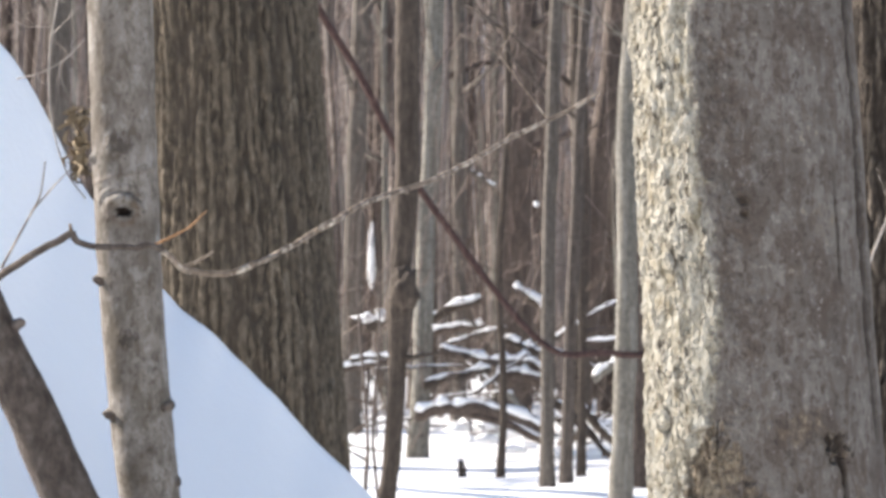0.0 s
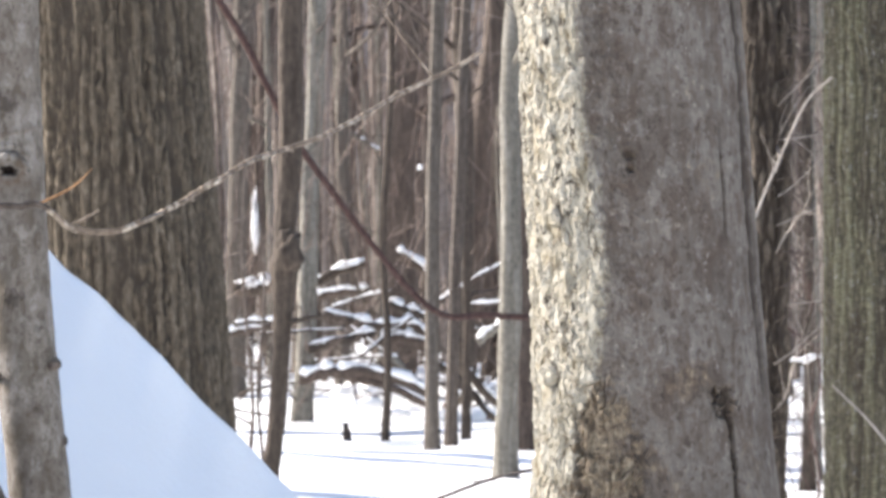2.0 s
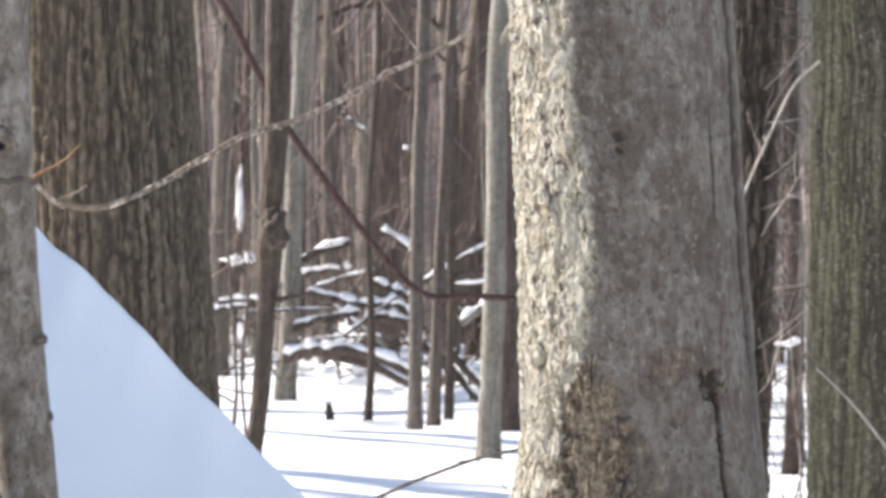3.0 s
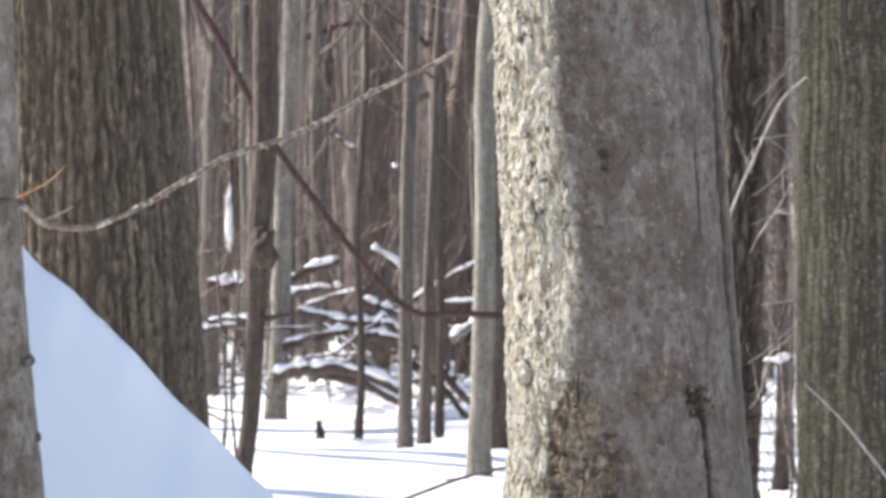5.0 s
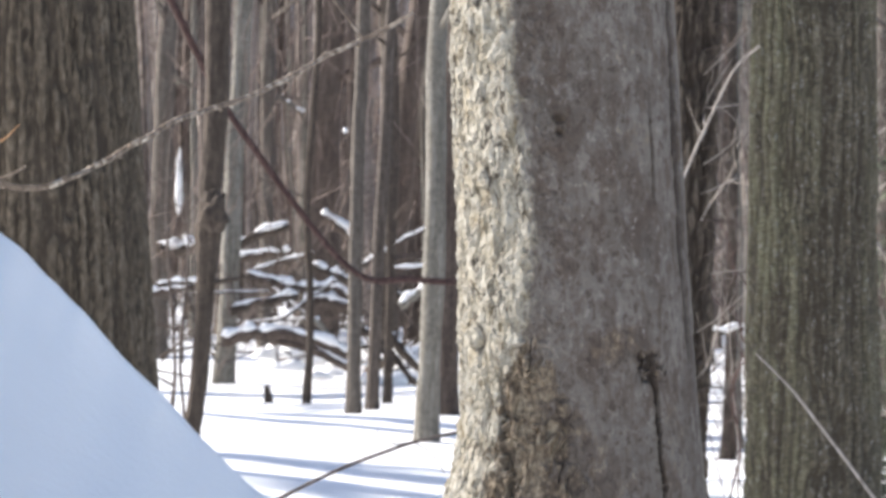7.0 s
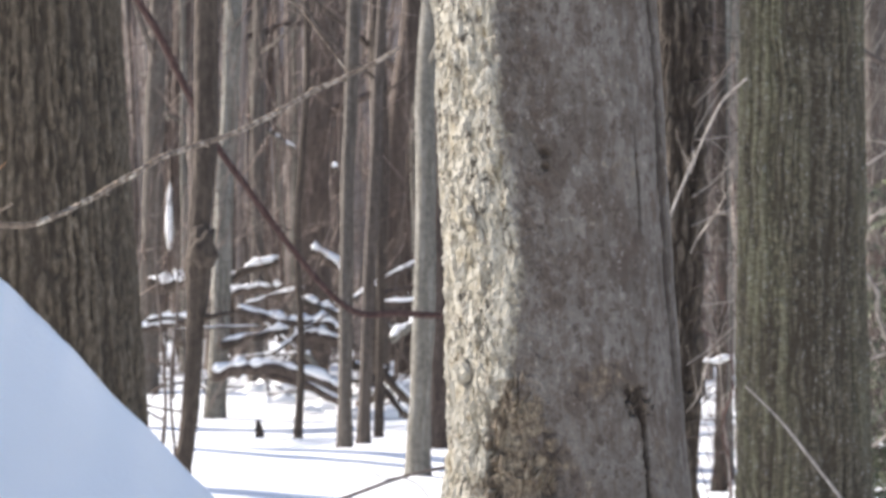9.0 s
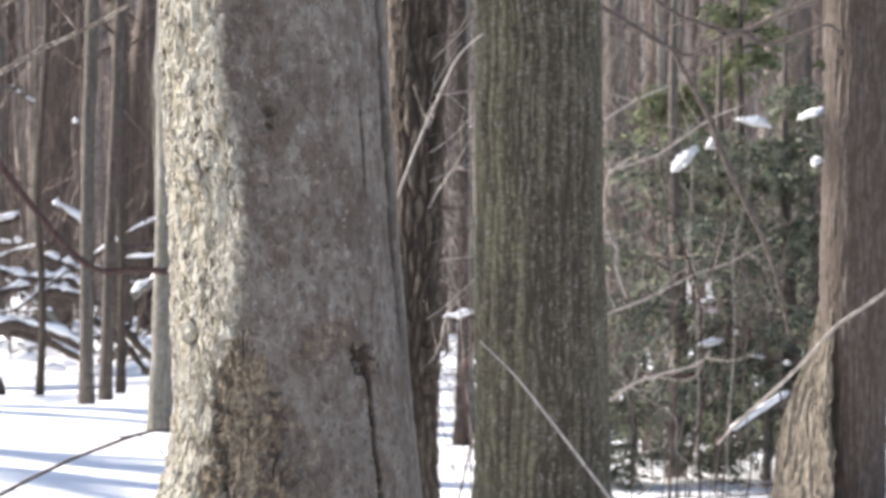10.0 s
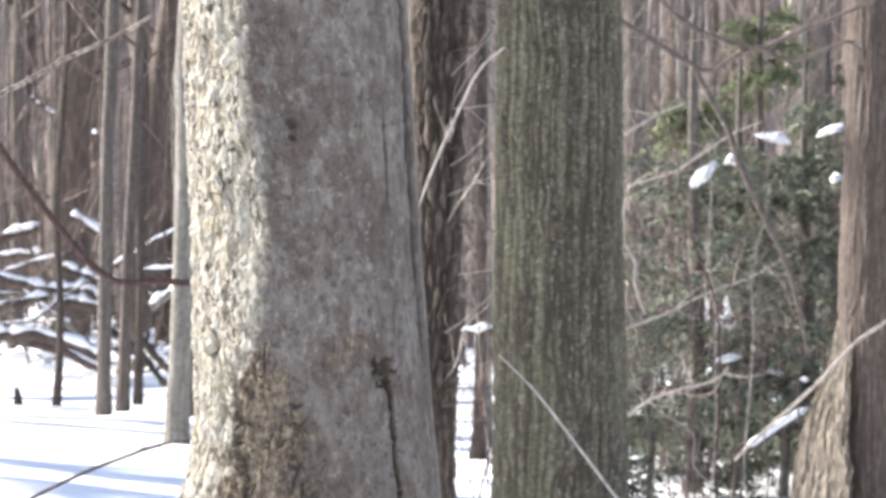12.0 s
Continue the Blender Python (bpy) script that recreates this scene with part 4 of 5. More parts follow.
def middle_trees():
    T = plain_tree
    g = "middle distance trees"
    T("forest_tree", "grey-brown forest tree standing in sunlit snow", -0.100, 29.1, 0.033, 0.074, 14, PALE, 1, 18, group=g, wob=0.03)
    T("forest_tree", "dark brown trunk close behind a paler one", 0.030, 33.0, 0.028, 0.088, 13, BROWN, 31, 18, group=g, extra=4)
    T("forest_tree", "straight blue-grey trunk standing in snow", -0.685, 33.0, 0.022, 0.056, 13, GREY, 2, group=g, wob=0.03)
    T("forest_tree", "slim warm brown trunk standing in snow", -0.56, 34.1, 0.044, 0.049, 12, TAN, 3, group=g, wob=0.03)
    T("forest_tree", "thin dark stem standing in snow", -0.45, 35.1, 0.016, 0.034, 9, DARK, 4, group=g)
    T("forest_tree", "grey trunk with a bright pale edge", -2.02, 39.1, 0.05, 0.088, 14, PALE, 5, group=g)
    T("forest_tree", "slim grey trunk behind the fallen logs", -1.99, 47.7, 0.012, 0.074, 13, GREY, 6, group=g)
    T("forest_tree", "crooked dark stem standing in snow", -1.12, 35.1, 0.02, 0.030, 8, DARK, 7, group=g, wob=0.07, bend=0.02, extra=8)
    T("forest_tree", "broad reddish brown trunk with clinging twigs", -1.33, 46.0, 0.03, 0.17, 14, BROWN, 8, group=g, extra=26)
    T("forest_tree", "brown trunk leaning across its neighbours", -0.60, 42.0, 0.10, 0.125, 13, BROWN, 9, group=g, wob=0.03, extra=10)
    T("forest_tree", "dark trunk beside the fallen logs", -0.50, 40.0, -0.005, 0.085, 13, DARK, 10, group=g, extra=10)
    T("forest_tree", "pinkish grey thin trunk", 2.07, 29.5, 0.0, 0.033, 10, PALE, 12, group=g, wob=0.03, extra=8)
    T("forest_tree", "pinkish grey thin trunk", 2.45, 33.5, 0.01, 0.036, 10, PALE, 13, group=g, wob=0.02, extra=8)
    T("forest_tree", "dark trunk with a flared base in snow", 1.93, 28.3, 0.012, 0.036, 10, DARK, 14, group=g, flare=1.9, extra=6)
    T("forest_tree", "grey trunk with a bright pale edge", 3.82, 36.0, -0.003, 0.098, 13, GREY, 15, group=g)
    T("forest_tree", "slim pale trunk in the thicket", 4.22, 36.5, 0.012, 0.038, 11, PALE, 16, group=g)
    T("forest_tree", "slim pale trunk in the thicket", 5.5, 38.0, 0.0, 0.033, 11, PALE, 17, group=g)
    T("forest_tree", "brown trunk behind the buttressed tree", 4.42, 24.0, 0.0, 0.24, 13, TAN, 18, group=g)
    T("forest_tree", "grey trunk deep in the woods", -3.05, 45.0, 0.03, 0.11, 13, GREY, 19, group=g)
    T("forest_tree", "grey trunk deep in the woods", -5.5, 40.0, 0.01, 0.10, 13, GREY, 20, group=g)
    T("forest_tree", "thin grey trunk deep in the woods", -5.1, 37.0, 0.0, 0.05, 12, GREY, 21, group=g)
    T("forest_tree", "brown trunk deep in the woods", -2.55, 52.0, 0.03, 0.14, 14, BROWN, 22, group=g)
    T("forest_tree", "grey trunk deep in the woods", 0.35, 41.0, 0.02, 0.10, 13, GREY, 23, group=g)
    T("forest_tree", "brown trunk deep in the woods", 2.7, 44.0, 0.0, 0.12, 13, BROWN, 25, group=g)
    T("forest_tree", "broad brown trunk behind the thicket", 5.35, 46.0, -0.02, 0.16, 13, BROWN, 26, group=g)
    for i, (x, y, r) in enumerate(((-3.0, 51.0, 0.045), (-2.35, 56.0, 0.05), (-1.75, 53.0, 0.035), (-0.95, 55.0, 0.05), (-0.2, 50.0, 0.04), (-3.6, 60.0, 0.07), (1.6, 48.0, 0.04), (2.9, 40.0, 0.03), (3.55, 42.0, 0.035), (4.9, 41.0, 0.03))):
        T("forest_tree", "thin pale grey trunk deep in the woods", x, y, 0.02 * nz(i * 3.3, 1.0), r, 13, PALE, 60 + i, 10, group=g, wob=0.03, extra=6)
    r4 = random.Random(91)
    for i in range(26):
        y = r4.uniform(45, 66)
        x = y * (-0.135 + 0.30 * (i + r4.random()) / 26)
        T("slim_sapling", "slim pale sapling among the deep woods", x, y, r4.gauss(0, 0.035), r4.uniform(0.012, 0.028), r4.uniform(8, 12), (PALE, GREY, PALE, TAN)[i % 4], 700 + i, 7, group="slim saplings", wob=0.06, bend=r4.gauss(0, 0.04), nlimb=5, extra=5)
    T("forest_tree", "grey trunk behind the thicket", 6.4, 43.0, 0.02, 0.12, 13, GREY, 27, group=g)


middle_trees()


def burled_stem():
    """The dark slim tree in front of the log pile, with a burl and a snag."""
    zs = (-0.1, 0.42, 0.70, 1.15, 1.38, 1.48, 1.60, 1.90, 2.20, 2.65, 5, 9)
    lf = np.array((-1.46, -1.372, -1.334, -1.305, -1.312, -1.320, -1.300, -1.279, -1.262, -1.264, -1.22, -1.1))
    rt = np.array((-1.32, -1.274, -1.238, -1.207, -1.180, -1.165, -1.185, -1.156, -1.132, -1.128, -1.10, -1.06))
    rings = np.concatenate([np.arange(-0.1, 2.9, 0.02), np.arange(2.9, 9, 0.2)])
    geo, att = trunk(zs, (lf + rt) / 2, (22.4,) * len(zs), (rt - lf) / 2, rings, 36, furrows(0.06, 40, 6.0, 0.006, 5.0))
    tree = thing("burled_tree", (-1.39, 22.4, 0), "slim dark tree with a burl halfway up", "tree")
    part("trunk", geo, DARK, tree, attrs=att)
    part("branch", tube(smooth_line([(-1.211, 22.350, 1.204), (-1.151, 22.350, 1.216), (-1.091, 22.350, 1.228), (-1.025, 22.350, 1.234)], 3), [0.018, 0.012, 0.006], 7), DARK, tree)
    part("branch", tube(smooth_line([(-1.225, 22.350, 1.480), (-1.186, 22.350, 1.570), (-1.165, 22.350, 1.630), (-1.156, 22.350, 1.684)], 3), [0.035, 0.02, 0.008], 7), DARK, tree)
    c = (-1.205, 22.300, 1.552)
    part("burl", lump(c[0], c[1], c[2], 0.072, 0.07, 0.12, 33, 18, 12), DARK, tree, "dark swollen burl")
    c = (-1.221, 22.320, 1.645)
    part("burl", lump(c[0], c[1], c[2], 0.045, 0.05, 0.05, 37, 16, 10), DARK, tree, "dark swollen burl")
    r2 = random.Random(64)
    part("crown", joined(crown_over(r2, straight(zs, (lf + rt) / 2), lambda z: 22.4, 3.6, 8.8, 7, 1.3, 0.025)), DARK, tree)


burled_stem()


def bare_branch(name, label, pts, radii, mat, twigs=0, seed=0, twig_len=0.3, base=None):
    """A bare branch that hangs into view from a tree outside it."""
    line = smooth_line(pts, 5)
    ob = thing(name, tuple(base or line[0]), label, "branch")
    part("branch", tube(line, radii, 8), mat, ob)
    r2 = random.Random(seed)
    for i in range(twigs):
        k = r2.randint(2, len(line) - 2)
        out = []
        limbs(r2, line[k], (r2.gauss(0, 1), r2.gauss(0, 0.5), r2.gauss(0.2, 0.8)), twig_len * r2.uniform(0.5, 1.2), radii[-1] * 0.8, 1, out, 0.0, 2)
        part("twig", joined(out), mat, ob)
    return ob


# dark drooping branch from high in the trees to the brown trunk
bare_branch("dark_branch", "dark reddish branch drooping in a long bow", [(-2.352, 25.500, 4.225), (-2.114, 25.500, 3.707), (-1.927, 25.500, 3.328), (-1.774, 25.500, 3.070), (-1.638, 25.500, 2.846), (-1.451, 25.500, 2.467), (-1.299, 25.500, 2.192), (-1.129, 25.500, 1.951), (-0.993, 25.500, 1.762), (-0.823, 25.500, 1.539), (-0.653, 25.500, 1.333), (-0.500, 25.500, 1.202), (-0.381, 25.500, 1.167), (-0.210, 25.500, 1.177), (0.063, 25.500, 1.165), (0.278, 26.500, 1.210), (0.444, 28.000, 1.373)],
            [0.026, 0.026, 0.024, 0.022, 0.020, 0.021, 0.024], REDTWIG)
bare_branch("low_branch", "thin bare branch arching low over the snow", [(-0.670, 11.000, 0.663), (-0.567, 11.000, 0.751), (-0.434, 11.000, 0.836), (-0.272, 11.000, 0.917), (-0.153, 11.000, 0.964), (-0.065, 11.000, 0.994), (0.053, 11.000, 1.019), (0.171, 11.000, 1.032)], [0.0055, 0.005, 0.0048, 0.004], STEM, 0)
bare_branch("low_twig", "fine forked twig low over the snow", [(-0.072, 11.000, 0.991), (-0.028, 11.000, 0.966), (0.009, 11.000, 0.914)], [0.0022, 0.0014], STEM, 0)
bare_branch("low_twig", "fine forked twig low over the snow", [(-0.065, 11.000, 0.995), (-0.124, 11.000, 0.988), (-0.171, 11.000, 1.022)], [0.0022, 0.0014], STEM, 0)
bare_branch("pale_twig", "pale dry twig curving upward", [(0.762, 14.000, 1.600), (0.814, 14.000, 1.741), (0.893, 14.000, 1.919), (0.968, 14.000, 2.069), (1.052, 14.000, 2.148)], [0.004, 0.0046, 0.0044, 0.0035], PALETWIG)
bare_branch("pale_twig", "pale dry twig slanting across a trunk", [(0.857, 11.500, 1.211), (0.950, 11.500, 1.119), (1.043, 11.500, 1.002), (1.197, 11.500, 0.798), (1.321, 11.500, 0.628)], [0.0022, 0.004, 0.0045, 0.005], PALETWIG)
bare_branch("hooked_branch", "bare brown branch with a hooked end", [(1.694, 19.000, 2.712), (1.835, 19.000, 2.559), (1.977, 19.000, 2.445), (2.105, 19.000, 2.369), (2.273, 19.000, 2.267), (2.363, 19.000, 2.244), (2.491, 19.000, 2.319), (2.594, 19.000, 2.345), (2.698, 19.000, 2.287), (2.852, 19.000, 2.328), (2.981, 19.000, 2.375), (3.038, 19.000, 2.334)], [0.012, 0.012, 0.011, 0.010, 0.008], STEM, 3, 2, 0.25)
bare_branch("hanging_branch", "bare brown branch hanging through the thicket", [(2.273, 19.000, 2.267), (2.368, 19.000, 2.096), (2.441, 19.000, 1.960), (2.492, 19.000, 1.820), (2.570, 19.000, 1.641), (2.648, 19.000, 1.487), (2.700, 19.000, 1.372), (2.752, 19.000, 1.205), (2.783, 19.000, 1.064), (2.804, 19.000, 0.949)], [0.011, 0.013, 0.015, 0.013, 0.009, 0.006], STEM, 5, 3, 0.25)
bare_branch("hooked_branch", "bare brown branch with a hooked end", [(2.053, 19.000, 2.662), (2.131, 19.000, 2.560), (2.259, 19.000, 2.446), (2.440, 19.000, 2.370), (2.594, 19.000, 2.345), (2.723, 19.000, 2.404), (2.929, 19.000, 2.487), (3.097, 19.000, 2.565), (3.239, 19.000, 2.643)], [0.009, 0.010, 0.011, 0.009], STEM, 3, 4, 0.25)
bare_branch("thicket_branch", "pale bare branch in the hemlock thicket", [(2.359, 23.000, 0.950), (2.608, 23.000, 1.043), (2.826, 23.000, 1.151), (3.075, 23.000, 1.244), (3.294, 23.000, 1.369)], [0.008, 0.007, 0.005], PALETWIG, 8, 5, 0.3)
bare_branch("thicket_branch", "pale bare branch in the hemlock thicket", [(2.374, 23.000, 1.430), (2.436, 23.000, 1.321), (2.434, 23.000, 1.213), (2.490, 23.000, 1.039)], [0.010, 0.012, 0.009], PALETWIG, 0, 6)
bare_branch("thicket_branch", "pale bare branch in the hemlock thicket", [(2.229, 22.000, 0.534), (2.304, 22.000, 0.540), (2.408, 22.000, 0.614), (2.556, 22.000, 0.667), (2.735, 22.000, 0.711), (2.825, 22.000, 0.785)], [0.009, 0.008, 0.006], PALETWIG, 7, 7, 0.3)
bare_branch("thicket_branch", "bare branch crossing the hemlock thicket", [(2.357, 23.000, 2.011), (2.544, 23.000, 2.127), (2.730, 23.000, 2.205)], [0.009, 0.006], PALETWIG, 2, 8, 0.3)
bare_branch("thicket_branch", "bare branch crossing the hemlock thicket", [(2.389, 23.000, 1.739), (2.669, 23.000, 1.833), (2.949, 23.000, 2.019), (3.136, 23.000, 2.097)], [0.007, 0.005], PALETWIG, 4, 9, 0.3)
bare_branch("thicket_branch", "bare branch crossing the hemlock thicket", [(2.624, 24.000, 0.581), (3.112, 24.000, 0.581), (3.568, 24.000, 0.678)], [0.014, 0.012, 0.010], REDTWIG, 5, 10, 0.3)
bare_branch("fallen_stick", "pale dead stick leaning against a trunk", [(2.598, 20.000, 0.415), (2.720, 20.000, 0.536), (2.978, 20.000, 0.765), (3.168, 20.000, 0.968), (3.325, 20.000, 1.076), (3.521, 20.000, 1.211)], [0.006, 0.008, 0.009, 0.009], PALETWIG)
bare_branch("thin_stem", "thin bare stem rising from the snow", [(-1.359, 20.500, 0.074), (-1.303, 20.500, 0.665), (-1.298, 20.500, 0.913), (-1.330, 20.500, 1.353), (-1.341, 20.500, 1.655), (-1.316, 20.500, 2.067)], [0.010, 0.009, 0.008, 0.004], STEM, 4, 11, 0.3)
bare_branch("thin_stem", "thin bare stem rising from the snow", [(-1.207, 20.500, 0.074), (-1.254, 20.500, 0.638), (-1.270, 20.500, 0.913), (-1.234, 20.500, 1.353), (-1.248, 20.500, 1.737)], [0.009, 0.008, 0.007, 0.004], STEM, 4, 12, 0.3)
bare_branch("birch_twig", "fine bare twigs beside a trunk", [(1.019, 19.000, 1.260), (1.159, 19.000, 1.306), (1.364, 19.000, 1.337)], [0.006, 0.003], PALETWIG, 3, 13, 0.3)

bare_branch("hanging_twig", "fine bare twig hanging beside the sapling", [(-1.026, 7.600, 2.173), (-1.036, 7.600, 2.111), (-1.047, 7.600, 2.040), (-1.049, 7.600, 1.968), (-1.040, 7.600, 1.891), (-1.017, 7.600, 1.819), (-0.983, 7.600, 1.771)], [0.0022, 0.002, 0.0016], PALETWIG, 3, 21, 0.06)
bare_branch("hanging_twig", "fine bare twig hanging beside the sapling", [(-1.107, 7.600, 1.989), (-1.061, 7.600, 2.001), (-1.019, 7.600, 2.024), (-0.983, 7.600, 2.060)], [0.0016, 0.0013], PALETWIG, 2, 22, 0.05)
bare_branch("arching_branch", "thin bare branch arching between the trunks", [(-2.278, 20.000, 3.309), (-2.143, 20.000, 3.200), (-2.022, 20.000, 3.118), (-1.819, 20.000, 3.076), (-1.657, 20.000, 3.101), (-1.442, 20.000, 3.080)], [0.008, 0.007, 0.005], STEM, 5, 23, 0.25)
bare_branch("arching_branch", "thin bare branch arching between the trunks", [(-0.957, 20.000, 3.122), (-0.849, 20.000, 3.059), (-0.742, 20.000, 3.053), (-0.607, 20.000, 3.100), (-0.419, 20.000, 3.224)], [0.006, 0.008, 0.008], STEM, 4, 24, 0.25)


# ---- fallen logs heaped with snow ----
def snow_log(pts, r, mat, cap=0.7, seed=0, label="fallen log with a cap of snow", rough=1.0):
    line = smooth_line(pts, 5)
    line[:, 2] += [0.025 * rough * nz(i * 0.5, seed * 1.9) for i in range(len(line))]
    base = (float(line[0][0]), float(line[0][1]), float(line[0][2]))
    ob = thing("fallen_log", base, label, "log", "logs of the windfall")
    part("log", tube(line, [r, r * 0.9, r * 0.75], 10), mat, ob)
    if cap:
        top = line.copy()
        n = len(top)
        rad = np.array([r * cap * max(0.2, 0.55 + 0.75 * rough * nz(i * 0.6, seed * 2.3)) for i in range(n)])
        rad[0] *= 0.4
        rad[-1] *= 0.4
        top[:, 2] += r * 0.55 + rad * 0.35
        top[:, 1] -= r * 0.2
        part("snow_cap", tube(top, rad, 8), SNOW, ob, "soft white snow cap")


def windfall():
    L = snow_log
    L([(-2.590, 37.000, 0.846), (-2.401, 37.000, 0.881), (-2.178, 37.000, 0.910)], 0.035, BROWN, 1.1, 1)
    L([(-1.979, 40.000, 1.225), (-1.791, 40.000, 1.332), (-1.459, 40.000, 1.439)], 0.05, DARK, 1.0, 2)
    L([(-1.753, 38.000, 0.989), (-1.549, 38.000, 0.938), (-1.243, 38.000, 0.887), (-0.938, 38.000, 0.877), (-0.734, 38.000, 0.734)], 0.05, BROWN, 1.25, 3)
    L([(-1.856, 37.000, 0.682), (-1.657, 37.000, 0.757), (-1.260, 37.000, 0.831)], 0.045, DARK, 0.9, 4)
    L([(-1.904, 36.500, 0.450), (-1.684, 36.500, 0.513), (-1.439, 36.500, 0.523), (-1.096, 36.500, 0.450), (-0.754, 36.500, 0.318)], 0.06, BROWN, 1.1, 5)
    L([(-1.197, 39.000, 1.067), (-1.014, 39.000, 0.999), (-0.831, 39.000, 0.931)], 0.045, DARK, 1.1, 6)
    L([(-1.176, 41.000, 1.518), (-1.011, 41.000, 1.435), (-0.835, 41.000, 1.298)], 0.06, BROWN, 1.2, 7)
    L([(-1.096, 36.500, 0.646), (-0.999, 36.500, 0.523), (-0.876, 36.500, 0.376)], 0.03, PALE, 1.1, 8)
    L([(-0.352, 35.500, 0.781), (-0.233, 35.500, 0.872), (-0.114, 35.500, 0.943)], 0.04, PALE, 1.1, 9)
    L([(-0.454, 36.000, 0.538), (-0.309, 36.000, 0.369), (-0.140, 36.000, 0.200)], 0.05, DARK, 0.9, 10)
    L([(-1.243, 38.000, 0.734), (-1.039, 38.000, 0.775), (-0.810, 38.000, 0.708)], 0.055, BROWN, 1.4, 11)
    L([(-0.428, 38.000, 1.142), (-0.224, 38.000, 1.192), (0.031, 38.000, 1.218)], 0.03, BROWN, 0.0, 12, "bare fallen branch in the windfall")
    L([(-2.838, 42.000, 1.178), (-2.613, 42.000, 1.178), (-2.444, 42.000, 1.206)], 0.08, DARK, 1.2, 13)
    L([(-1.549, 38.000, 0.428), (-1.142, 38.000, 0.326), (-0.734, 38.000, 0.122)], 0.05, BROWN, 0.8, 14)
    L([(-0.714, 37.000, 0.558), (-0.466, 37.000, 0.360), (-0.218, 37.000, 0.062)], 0.04, DARK, 0.6, 15)
    L([(-2.147, 44.000, 1.069), (-1.852, 44.000, 1.128), (-1.557, 44.000, 1.140)], 0.05, BROWN, 1.0, 16)
    L([(3.040, 23.000, 0.282), (3.218, 23.000, 0.406), (3.383, 23.000, 0.505)], 0.020, TAN, 2.0, 17, "short fallen log with snow on top", 0.15)
    L([(-1.773, 45.000, 2.806), (-1.622, 45.000, 2.716), (-1.471, 45.000, 2.613)], 0.03, GREY, 1.1, 18, "snapped branch lined with snow")
    r3 = random.Random(78)
    for i in range(15):
        x, y, z = r3.uniform(-2.5, 0.0), r3.uniform(36.5, 42), r3.uniform(0.1, 1.15)
        a, ln = r3.gauss(0, 0.55), r3.uniform(0.4, 1.1)
        p = [(x, y, z), (x + ln * 0.5 * math.cos(a), y + r3.gauss(0, 0.1), z + ln * 0.5 * math.sin(a) + r3.gauss(0.02, 0.03)), (x + ln * math.cos(a), y, z + ln * math.sin(a))]
        L(p, r3.uniform(0.012, 0.028), DARK if i % 3 else BROWN, r3.uniform(0.9, 1.5), 30 + i, "thin fallen branch lined with snow")
    # roots and brush of the heap
    r2 = random.Random(77)
    for i in range(80):
        x, y = r2.uniform(-2.7, 0.1), r2.uniform(36.5, 44)
        out = []
        limbs(r2, (x, y, r2.uniform(0.0, 0.5) if y < 39 else r2.uniform(0.0, 1.0)), (r2.gauss(0, 1), r2.gauss(0, 0.5), r2.uniform(0.0, 0.9)), r2.uniform(0.5, 1.5), r2.uniform(0.006, 0.018), 1, out, 0.0, 3)
        ob = thing("dead_branch", (x, y, 0.0), "bare dead branch sticking out of the windfall", "branch", "dead branches of the windfall")
        part("branch", joined(out), BROWN if i % 2 else DARK, ob)


windfall()


def ground_snow_lumps():
    r2 = random.Random(5)
    for i in range(30):
        x, y = r2.uniform(-1.65, 0.0), r2.uniform(38.5, 43)
        s = r2.uniform(0.06, 0.17)
        single("snow_mound", lump(x, y, ground_height(x, y) + 0.02 + (0.25 * r2.random() if y > 38 else 0), s * 1.6, s, s * 0.75, i), SNOW, "small rounded mound of snow on the windfall", "snow", "snow mounds")
    c = (-3.12, 50.0, 1.80)
    single("snow_streak", lump(c[0], c[1], c[2], 0.045, 0.06, 0.42, 71), SNOW, "wind-packed snow plastered up a trunk", "snow")
    snow_log([(1.652, 27.500, 0.781), (1.792, 27.500, 0.804), (1.969, 27.500, 0.826)], 0.022, DARK, 1.5, 61, "short broken branch capped with snow")
    single("snow_clump", lump(-0.757, 32.95, 2.21, 0.02, 0.02, 0.026, 72), SNOW, "small clump of snow stuck to a trunk", "snow")
    x, y = -1.45, 35.5
    st = thing("small_stump", (x, y, 0), "small dark stump poking out of the snow", "stump")
    part("stump", tube([(x, y, -0.05), (x - 0.01, y, 0.05), (x - 0.02, y, 0.11)], [0.045, 0.035, 0.02], 8), DARK, st)


ground_snow_lumps()


# ---- hemlock thicket ----
def spray(rng, p, way, length, needles):
    """A drooping hemlock spray: a twig fringed with flat needles."""
    d = np.array(way, float)
    d /= np.linalg.norm(d)
    side = np.cross(d, (0, 0, 1.0))
    side /= np.linalg.norm(side) + 1e-9
    q = np.array(p, float)
    for i in range(int(length / 0.017)):
        d = d + np.array([rng.gauss(0, 0.09), rng.gauss(0, 0.09), rng.gauss(-0.035, 0.06)])
        d /= np.linalg.norm(d)
        q = q + d * 0.017
        for s in (-1, 1):
            ln = rng.uniform(0.012, 0.036)
            tip = q + side * s * ln + d * ln * 0.5 + np.array([0, 0, rng.gauss(-0.006, 0.014)])
            w = d * rng.uniform(0.003, 0.0065) + np.array([0, 0, rng.gauss(0.0, 0.0045)])
            needles.append((q - w, q + w, tip + w * 0.6, tip - w * 0.6))


